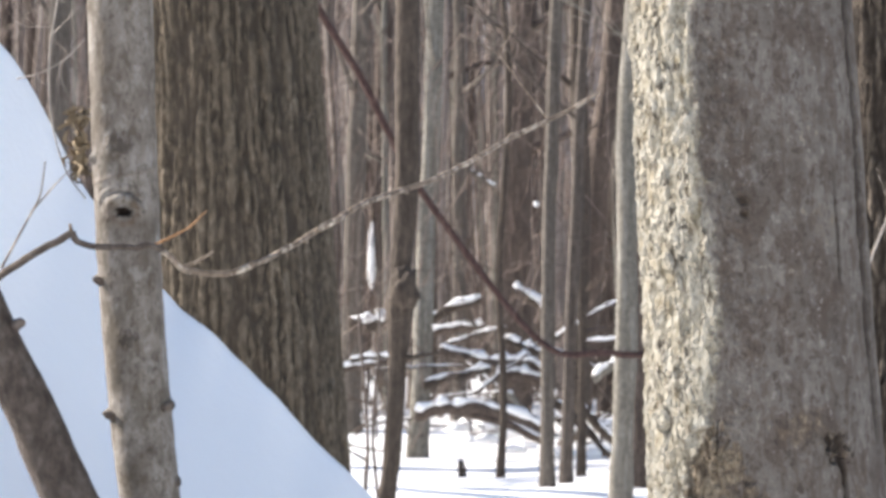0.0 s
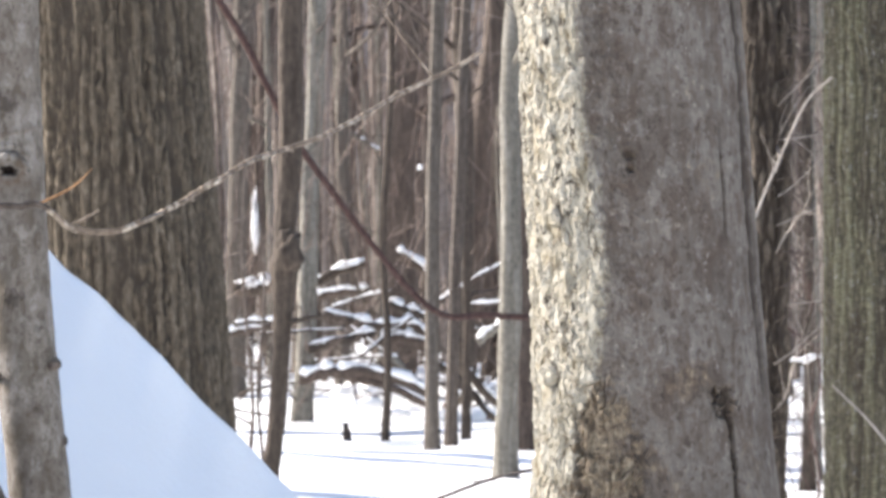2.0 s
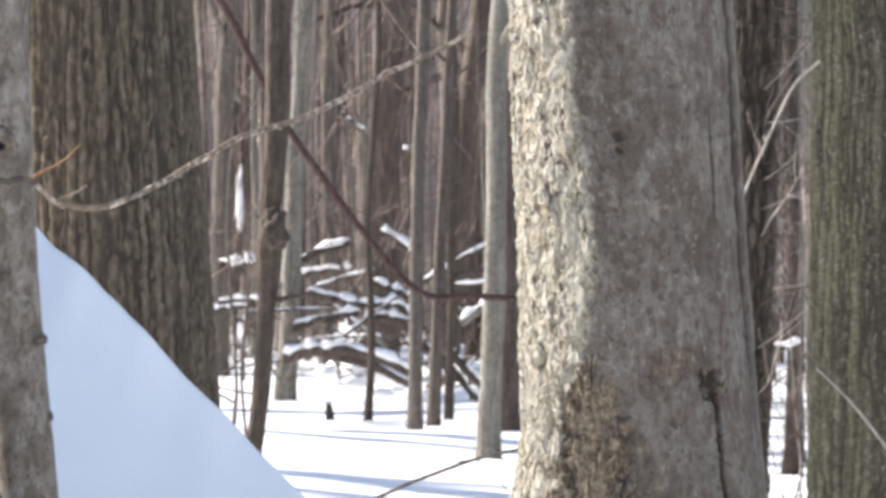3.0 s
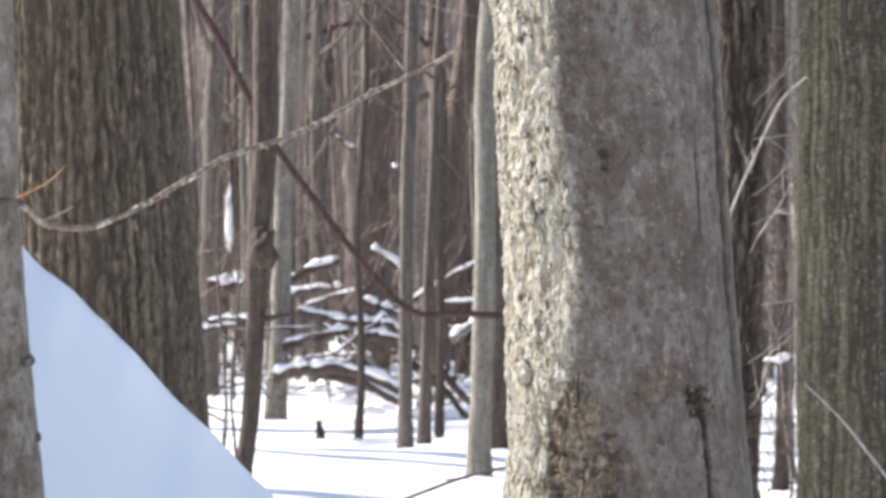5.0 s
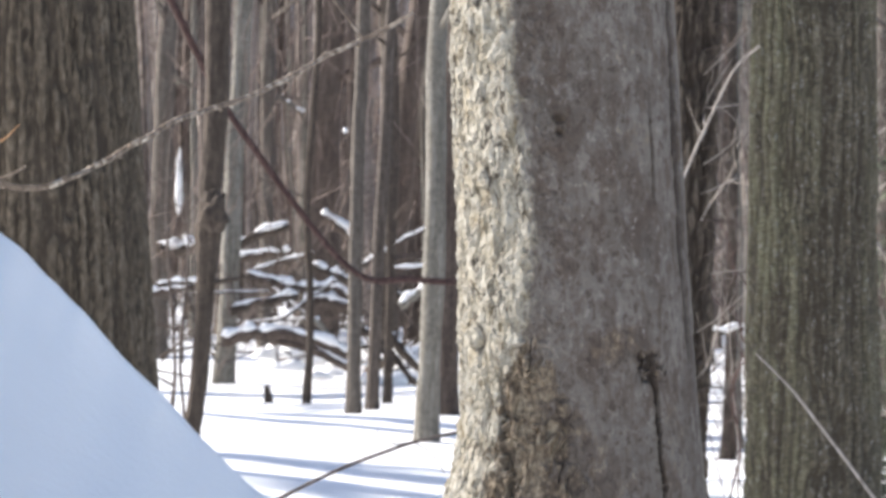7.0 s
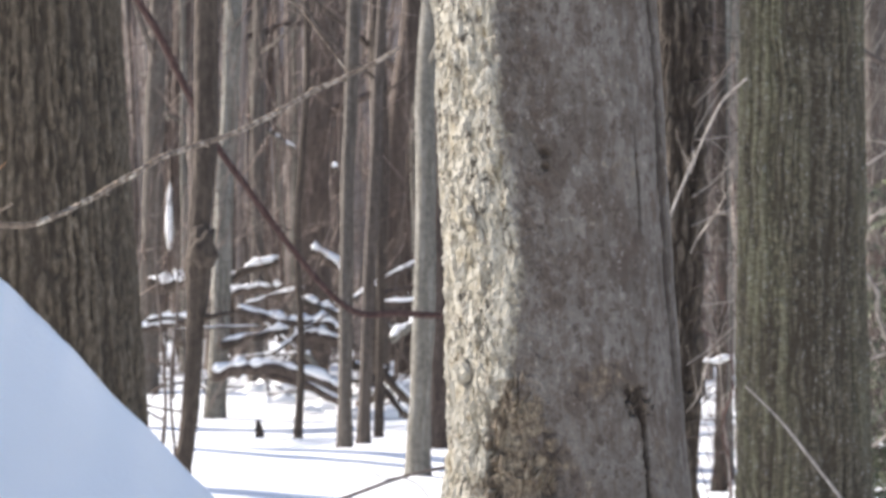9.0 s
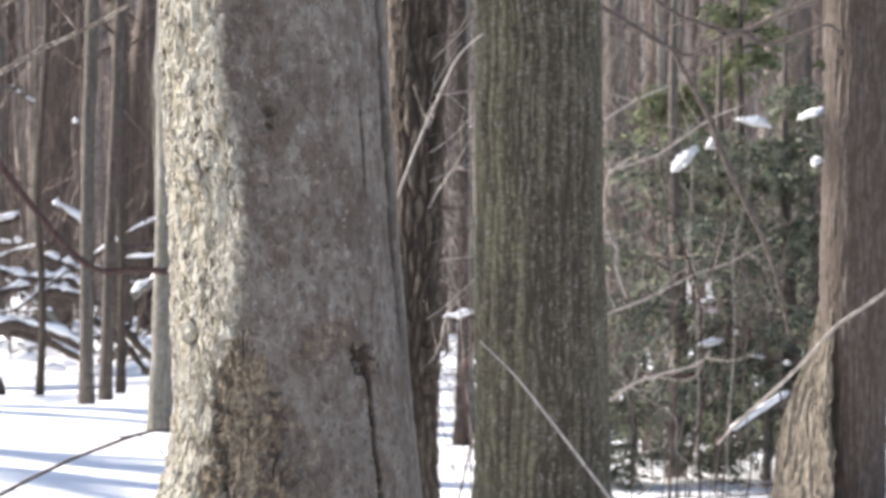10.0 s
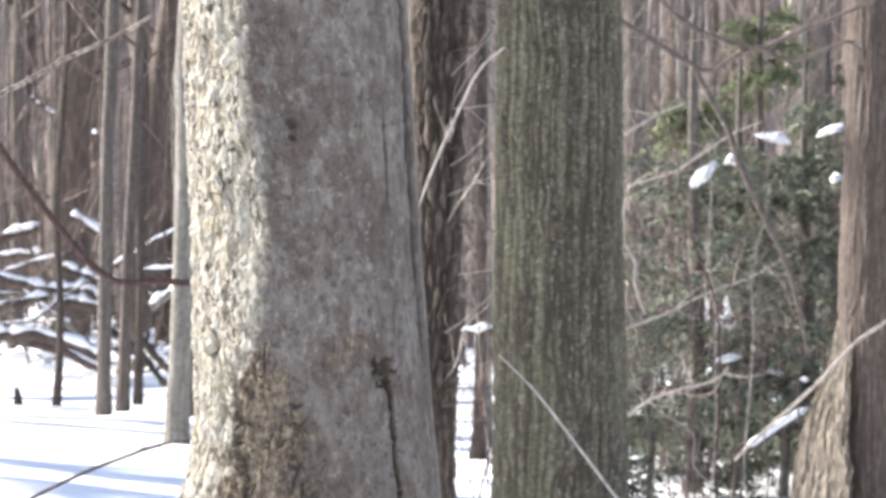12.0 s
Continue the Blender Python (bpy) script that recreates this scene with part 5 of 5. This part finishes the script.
def hemlock(x, y, height, seed, label, levels, mat=None, reach=0.9, count=5, sprays=6):
    """A young hemlock: boughs in loose drooping tiers. levels: heights of the tiers."""
    r2 = random.Random(seed)
    tree = thing("hemlock", (x, y, 0), label, "tree", "hemlocks")
    part("trunk", tube(smooth_line([(x, y, -0.05), (x + 0.02, y, height * 0.3), (x - 0.01, y, height * 0.7), (x, y, height)], 4), [q * min(1.0, 0.12 + 0.36 * height) for q in (0.055, 0.045, 0.03, 0.008)], 9), GREY, tree)
    for lv in levels:
        for b in range(count):
            z = max(0.16, lv + r2.uniform(-0.24, 0.24))
            a = b * 6.283 / count + r2.uniform(-0.5, 0.5)
            ln = reach * r2.uniform(0.6, 1.15) * (1 - 0.35 * z / height)
            pts = [np.array((x, y, z - 0.12))]
            d = np.array((math.cos(a), math.sin(a), r2.uniform(-0.1, 0.65)))
            needles = []
            for i in range(7):
                d = d + np.array((r2.gauss(0, 0.12), r2.gauss(0, 0.12), -0.08))
                d /= np.linalg.norm(d)
                pts.append(pts[-1] + d * ln / 7)
                if i > 0:
                    for k in range(sprays):
                        s = np.cross(d, (0, 0, 1)) * (1 if k % 2 else -1)
                        spray(r2, pts[-1] - d * r2.uniform(0, ln / 7), d * 0.7 + s * r2.uniform(0.4, 1.3) + np.array((0, 0, r2.gauss(0.0, 0.3))), r2.uniform(0.10, 0.26), needles)
            spray(r2, pts[-1], d, 0.2, needles)
            bough = part("bough", tube(pts, [0.009, 0.003], 5), STEM, tree)
            v = np.array(needles).reshape(-1, 3)
            subpart("needles", (v, [(4 * i, 4 * i + 1, 4 * i + 2, 4 * i + 3) for i in range(len(needles))]), mat or NEEDLES, bough, "flat soft green needles")
    return tree


hemlock(2.95, 24.6, 3.0, 1, "young soft green hemlock with drooping boughs", (0.66, 0.95, 1.15, 1.38, 1.76), reach=1.0, count=5, sprays=4)
hemlock(3.75, 25.6, 2.6, 2, "young soft green hemlock dusted with snow", (0.62, 0.92, 1.15, 1.40, 1.80, 1.92, 2.02), reach=1.0, count=5, sprays=5)
hemlock(4.45, 27.0, 2.6, 3, "young soft green hemlock in the thicket", (0.65, 1.05, 1.35, 1.85, 2.05), reach=0.9, count=5, sprays=5)
hemlock(3.28, 27.5, 2.9, 4, "sparse yellow-green hemlock sapling", (2.24, 2.36, 2.48), YELLOW_NEEDLES, 0.30, 4, 3)
hemlock(3.80, 28.0, 3.2, 5, "sparse yellow-green hemlock sapling", (2.64, 2.74, 2.84), YELLOW_NEEDLES, 0.30, 4, 3)
hemlock(4.26, 28.0, 3.0, 13, "sparse yellow-green hemlock sapling", (2.25, 2.42), YELLOW_NEEDLES, 0.34, 3, 2)
hemlock(3.5, 32.0, 2.0, 8, "young soft green hemlock behind the thicket", (0.35, 0.7, 1.1, 1.45), reach=1.1, count=4, sprays=4)
hemlock(4.7, 33.0, 2.2, 9, "young soft green hemlock behind the thicket", (0.35, 0.75, 1.2, 1.5), reach=1.2, count=4, sprays=4)
hemlock(5.4, 30.5, 2.4, 10, "young soft green hemlock behind the thicket", (0.3, 0.6, 1.0, 1.4, 1.8), reach=1.0)
hemlock(3.05, 27.2, 0.9, 6, "low soft green hemlock in the snow", (0.12, 0.3, 0.5), reach=0.7, count=4, sprays=4)
hemlock(4.1, 28.0, 1.0, 11, "low soft green hemlock in the snow", (0.12, 0.35, 0.6), reach=0.8)


hemlock(3.35, 25.6, 2.6, 23, "young soft green hemlock dusted with snow", (1.72, 1.82, 1.92), reach=0.8, count=4, sprays=5)
hemlock(3.42, 24.2, 1.2, 21, "low soft green hemlock with flat dark boughs", (0.62, 0.70, 0.80), reach=0.7, count=5, sprays=5)


hemlock(2.66, 24.4, 0.7, 31, "low soft green hemlock in the snow", (0.20, 0.34), reach=0.5, count=4, sprays=3)
hemlock(3.20, 24.9, 0.7, 32, "low soft green hemlock in the snow", (0.18, 0.30), reach=0.55, count=4, sprays=3)


def bough_snow():
    for i, (c, sx, sz, tilt) in enumerate((((3.055, 25.000, 1.815), 0.085, 0.042, 45), ((3.515, 25.300, 2.041), 0.085, 0.034, -12), ((3.866, 25.300, 2.091), 0.08, 0.026, 18),
                                           ((3.302, 25.600, 1.909), 0.045, 0.035, 10), ((3.892, 25.300, 1.800), 0.03, 0.03, 30), ((3.229, 25.200, 0.715), 0.11, 0.028, 10),
                                           ((3.530, 25.400, 0.627), 0.08, 0.024, -15), ((3.662, 25.000, 0.597), 0.03, 0.02, 0), ((4.195, 23.600, 2.481), 0.07, 0.10, 0))):
        c = np.array((0.03, 0.0, 1.607)) + (np.array(c) - np.array((0.03, 0.0, 1.607))) * (0.955 if i < 5 else 0.945)
        v, f = lump(0, 0, 0, (0.92 if i < 5 else 0.6) * sx, 0.07, (0.95 if i < 5 else 0.7) * sz, 40 + i, 24, 16, 0.6)
        k, q = math.cos(radians(tilt)), math.sin(radians(tilt))
        v = np.stack([c[0] + v[:, 0] * k - v[:, 2] * q, c[1] + v[:, 1], c[2] + v[:, 0] * q + v[:, 2] * k], 1)
        single("snow_clump", (v, f), SNOW, "clump of snow caught on a hemlock bough", "snow", "snow on the boughs")


bough_snow()


def twiggy_shrub(x, y, height, seed, mat, n=9):
    """A bare shrub: many thin stems that fork into fine twigs."""
    r2 = random.Random(seed)
    ob = thing("bare_shrub", (x, y, 0), "bare brown shrub with a tangle of fine twigs", "shrub", "bare shrubs")
    for i in range(n):
        out = []
        a = r2.uniform(0, 6.283)
        limbs(r2, (x + 0.30 * r2.gauss(0, 1), y + 0.25 * r2.gauss(0, 1), 0.0), (0.35 * math.cos(a), 0.4 * math.sin(a), 1.0), height * r2.uniform(0.5, 1.1), r2.uniform(0.002, 0.0042) * (1.9 if y > 29.5 else 1.0), 2, out, 0.03, 4 if y > 29.5 else 3)
        part("stem", joined(out), mat, ob)


for i, (x, y, h) in enumerate(((2.75, 23.2, 2.2), (3.1, 26.2, 2.6), (3.6, 23.8, 2.0), (4.0, 26.4, 2.6), (4.5, 25.4, 2.4), (3.35, 28.2, 3.2), (4.3, 29.0, 3.2),
                                (1.75, 26.0, 2.6), (1.62, 23.5, 2.0), (4.9, 28.0, 3.0), (2.65, 30.5, 3.0),
                                (3.3, 31.0, 4.0), (3.9, 30.5, 4.2), (4.4, 32.0, 4.2), (5.0, 31.5, 4.0), (2.9, 33.0, 4.0), (3.5, 35.0, 4.4), (4.3, 35.5, 4.4), (5.3, 35.0, 4.4), (2.2, 31.0, 3.6))):
    twiggy_shrub(x, y, h, 900 + i, (STEM, PALETWIG, REDTWIG)[i % 3])


def arching_shrub(x, y, seed, n=6):
    """Long dry canes that rise from one root and bow over, with curling side twigs."""
    r2 = random.Random(seed)
    ob = thing("arching_shrub", (x, y, ground_height(x, y)), "dry shrub of long bowed canes with curling twigs", "shrub", "arching shrubs")
    for i in range(n):
        a, up, reach = r2.uniform(0, 6.283), r2.uniform(0.7, 2.3), r2.uniform(0.3, 1.0)
        px, py = x + 0.15 * r2.gauss(0, 1), y + 0.15 * r2.gauss(0, 1)
        pts = [(px + reach * q * q * math.cos(a) + 0.03 * r2.gauss(0, 1), py + reach * q * q * math.sin(a) + 0.03 * r2.gauss(0, 1),
                ground_height(px, py) - 0.02 + up * (1.25 * q - 0.25 * q ** 4) + 0.02 * r2.gauss(0, 1)) for q in np.linspace(0, 1, 8)]
        line, r = smooth_line(pts, 3), r2.uniform(0.003, 0.0065)
        mat = (STEM, REDTWIG, PALETWIG, STEM)[i % 4]
        cane = part("cane", tube(line, [r, r * 0.8, r * 0.4], 6), mat, ob)
        for k in range(4):
            p, d, bow, ln = line[r2.randint(6, len(line) - 2)], np.array((r2.gauss(0, 1), r2.gauss(0, 0.6), r2.gauss(0.2, 0.7))), r2.gauss(0, 0.35), r2.uniform(0.15, 0.5)
            d /= np.linalg.norm(d)
            w, row = np.cross(d, (0, 1, 0)), [np.array(p)]
            for m in range(6):
                d = d + w * bow + 0.08 * np.array((r2.gauss(0, 1), 0, r2.gauss(0, 1)))
                d /= np.linalg.norm(d)
                row.append(row[-1] + d * ln / 6)
            subpart("twig", tube(row, [r * 0.55, r * 0.25], 4), mat, cane)


for i, (x, y) in enumerate(((2.55, 22.6), (2.95, 23.6), (3.3, 22.8), (3.75, 24.4), (3.05, 25.8), (2.7, 27.0), (3.55, 26.8), (4.15, 25.6), (1.72, 22.5), (1.80, 25.0), (4.0, 28.2))):
    arching_shrub(x, y, 1500 + i)


def snow_litter():
    r2 = random.Random(55)
    for i in range(40):
        x, y = r2.uniform(2.3, 3.5), r2.uniform(21.5, 27)
        g = ground_height(x, y)
        out = []
        limbs(r2, (x, y, g + 0.02), (r2.gauss(0, 1), r2.gauss(0, 0.4), r2.uniform(0.0, 0.35)), r2.uniform(0.3, 0.8), r2.uniform(0.004, 0.009), 1, out, 0.03, 3)
        ob = thing("fallen_twig", (x, y, g), "bare fallen twig lying on the snow", "twig", "twigs on the snow")
        part("twig", joined(out), STEM, ob)


snow_litter()


def dead_leaf_clump():
    c = (-0.957, 7.300, 1.875)
    ob = thing("dead_leaves", (c[0], c[1], c[2]), "clump of curled tan dead leaves on a twig", "leaves")
    part("twig", tube(smooth_line([(-0.906, 7.300, 1.786), (-0.945, 7.300, 1.791), (-0.970, 7.300, 1.806), (-0.960, 7.300, 1.865), (-0.944, 7.300, 1.924)], 4), [0.002, 0.0015], 5), STEM, ob)
    r2 = random.Random(9)
    for i in range(62):
        p = np.array((c[0] + r2.uniform(-0.014, 0.016), c[1] + r2.uniform(-0.02, 0.02), c[2] + r2.uniform(-0.055, 0.055)))
        d = np.array((r2.gauss(0, 0.35), r2.gauss(0, 0.4), -1 + r2.gauss(0, 0.3)))
        d /= np.linalg.norm(d)
        s = np.cross(d, (r2.gauss(0, 1), r2.gauss(0, 1), 0.2))
        s /= np.linalg.norm(s)
        n = np.cross(d, s)
        verts, faces, k, ln, w = [], [], 6, r2.uniform(0.018, 0.032), r2.uniform(0.003, 0.0075)
        for j in range(k + 1):
            q = j / k
            for m in (-1, 0, 1):
                verts.append(p + d * ln * q + s * m * w * math.sin(math.pi * min(0.97, q + 0.05)) + n * (abs(m) * 0.006 + 0.008 * math.sin(q * 4 + i)))
        for j in range(k):
            for m in (0, 1):
                faces.append((3 * j + m, 3 * j + m + 1, 3 * j + m + 4, 3 * j + m + 3))
        part("leaf", (np.array(verts), faces), DEADLEAF, ob)


dead_leaf_clump()


# ---- deep woods: countless trunks, brush and twigs behind ----
def deep_woods():
    r2 = random.Random(101)
    out = []
    for i in range(1900):
        y = 48 + 150 * r2.random() ** 1.15
        x = y * r2.uniform(-0.27, 0.30)
        r = r2.choice((0.02, 0.025, 0.03, 0.04, 0.05, 0.06, 0.08, 0.10, 0.14)) * r2.uniform(0.8, 1.2)
        h = max(9.0, 0.09 * y + 4) * r2.uniform(0.9, 1.15)
        lean = r2.gauss(0, 0.03)
        g = ground_height(x, y)
        w = r2.gauss(0, 0.08)
        out.append(tube([(x, y, g - 0.1), (x + lean * 2 + w * 0.5, y, g + 2), (x + lean * 5 - w, y, g + 5), (x + lean * 7 + w, y, g + 7), (x + lean * h, y, g + h)],
                        [r * 1.2, r, r * 0.95, r * 0.75, r * 0.15], 8))
    single("deep_woods", joined(out), WOODS, "countless bare grey and brown trunks of the deep woods", "trees", kind="stuff")


def twig_haze():
    r2 = random.Random(202)
    out = []
    for i in range(12500):
        y = 36 + 110 * r2.random() ** 1.3
        x = y * r2.uniform(-0.22, 0.25)
        z = ground_height(x, y) + r2.uniform(0.0, 1.0) + y * r2.uniform(0.0, 0.09)
        ln = r2.uniform(0.4, 1.6)
        a = r2.gauss(1.35, 0.45) * r2.choice((-1, 1))
        d = np.array((math.cos(a), r2.gauss(0, 0.4), abs(math.sin(a))))
        p0 = np.array((x, y, z))
        p1 = p0 + d * ln * 0.5 + np.array((r2.gauss(0, 0.05), 0, r2.gauss(0, 0.05)))
        p2 = p0 + d * ln + np.array((r2.gauss(0, 0.12), 0, r2.gauss(0, 0.12)))
        r = r2.uniform(0.003, 0.009) * (y / 50)
        out.append(tube([p0, p1, p2], [r, r * 0.7, r * 0.4], 3))
    single("twig_thicket", joined(out), TWIG, "haze of fine bare twigs and brush between the trunks", "brush", kind="stuff")


deep_woods()
twig_haze()


def backdrop():
    mat, nt, bsdf = node_material("self_lit_distant_woods", 1.0)
    streak = noise_tex(nt, coords(nt, 1.4, 1.4, 0.05, False), 1.0, 6.0, 0.7)
    patchy = noise_tex(nt, coords(nt, 0.2, 0.2, 0.12, False), 1.0, 4.0, 0.6)
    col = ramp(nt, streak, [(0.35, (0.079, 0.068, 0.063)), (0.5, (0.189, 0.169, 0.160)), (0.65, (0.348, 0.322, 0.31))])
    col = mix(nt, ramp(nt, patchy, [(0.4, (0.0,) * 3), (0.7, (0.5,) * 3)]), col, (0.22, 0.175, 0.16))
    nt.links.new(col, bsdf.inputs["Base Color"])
    # the wall glows faintly in its own colour to brighten the distance
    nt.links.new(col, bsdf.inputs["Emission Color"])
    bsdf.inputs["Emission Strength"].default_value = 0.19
    verts, faces = [], []
    n = 60
    for i in range(n + 1):
        a = radians(-40 + 80 * i / n)
        for z in (-3, 38 + 4 * nz(i * 0.7, 2)):
            verts.append((205 * math.sin(a), 205 * math.cos(a), z))
    for i in range(n):
        faces.append((2 * i, 2 * i + 2, 2 * i + 3, 2 * i + 1))
    single("backdrop", (np.array(verts), faces), mat, "hazy grey-brown wall of distant bare woods, faintly self-lit", "backdrop", kind="structure")


backdrop()


def woods_around():
    """Unseen trees carry the same woods on beside and behind the camera; their trunks dapple the light."""
    r2 = random.Random(303)
    first = [plain_tree("surrounding_tree", "tall bare grey forest tree", -14.0 - 3 * i, 3.0 - 6 * i, 0.01 * i, 0.12 + 0.03 * i, 15, (GREY, BROWN, TAN)[i], 500 + i, group="surrounding woods") for i in range(3)]
    made = 0
    while made < 74:
        a, d = r2.uniform(0, 6.283), r2.uniform(9, 48)
        x, y = d * math.cos(a), d * math.sin(a)
        if y > 0 and abs(x) < 0.24 * y + 3.0:
            continue
        # leave the light's way to the near trees open
        k = (x + 0.0) * -math.cos(radians(SUN_AHEAD)) + (y - 7.0) * math.sin(radians(SUN_AHEAD))
        off = (x + 0.0) * math.sin(radians(SUN_AHEAD)) + (y - 7.0) * math.cos(radians(SUN_AHEAD))
        if k > 0 and -2.6 < off < 3.6:
            continue
        copy_thing(first[made % 3], pose(x, y, ground_height(x, y), 0, 0, r2.uniform(0, 360)))
        made += 1
    for i in range(20):
        y = 22 + 1.4 * i + r2.uniform(-0.5, 0.5)
        x = -0.2 * y - 16.0 - 16 * r2.random()
        copy_thing(first[i % 3], pose(x, y, ground_height(x, y), 0, 0, r2.uniform(0, 360)))
    # thick unseen trunks added up the light's way: their shadows stripe the snow and shade the striped tree
    def upsun(x, y, k):
        return x - k * math.cos(radians(SUN_AHEAD)), y + k * math.sin(radians(SUN_AHEAD))
    for i, (y, k, r) in enumerate(((24.0, 25, 0.52), (25.5, 28, 0.56), (30.35, 27, 0.56), (31.6, 25, 0.56), (36.4, 26, 0.50))):
        plain_tree("surrounding_tree", "thick bare tree added out of view to cast shade", *upsun(-0.6, y, k), 0.0, r, 30, (GREY, BROWN, TAN)[i % 3], 540 + i, low=14.5, nlimb=5, wob=0.005, group="surrounding woods")
    plain_tree("surrounding_tree", "thick bare tree added out of view to cast shade", *upsun(1.27, 17.0, 13), 0.0, 0.46, 19, TAN, 561, low=11.0, nlimb=5, wob=0.0, group="surrounding woods")


woods_around()
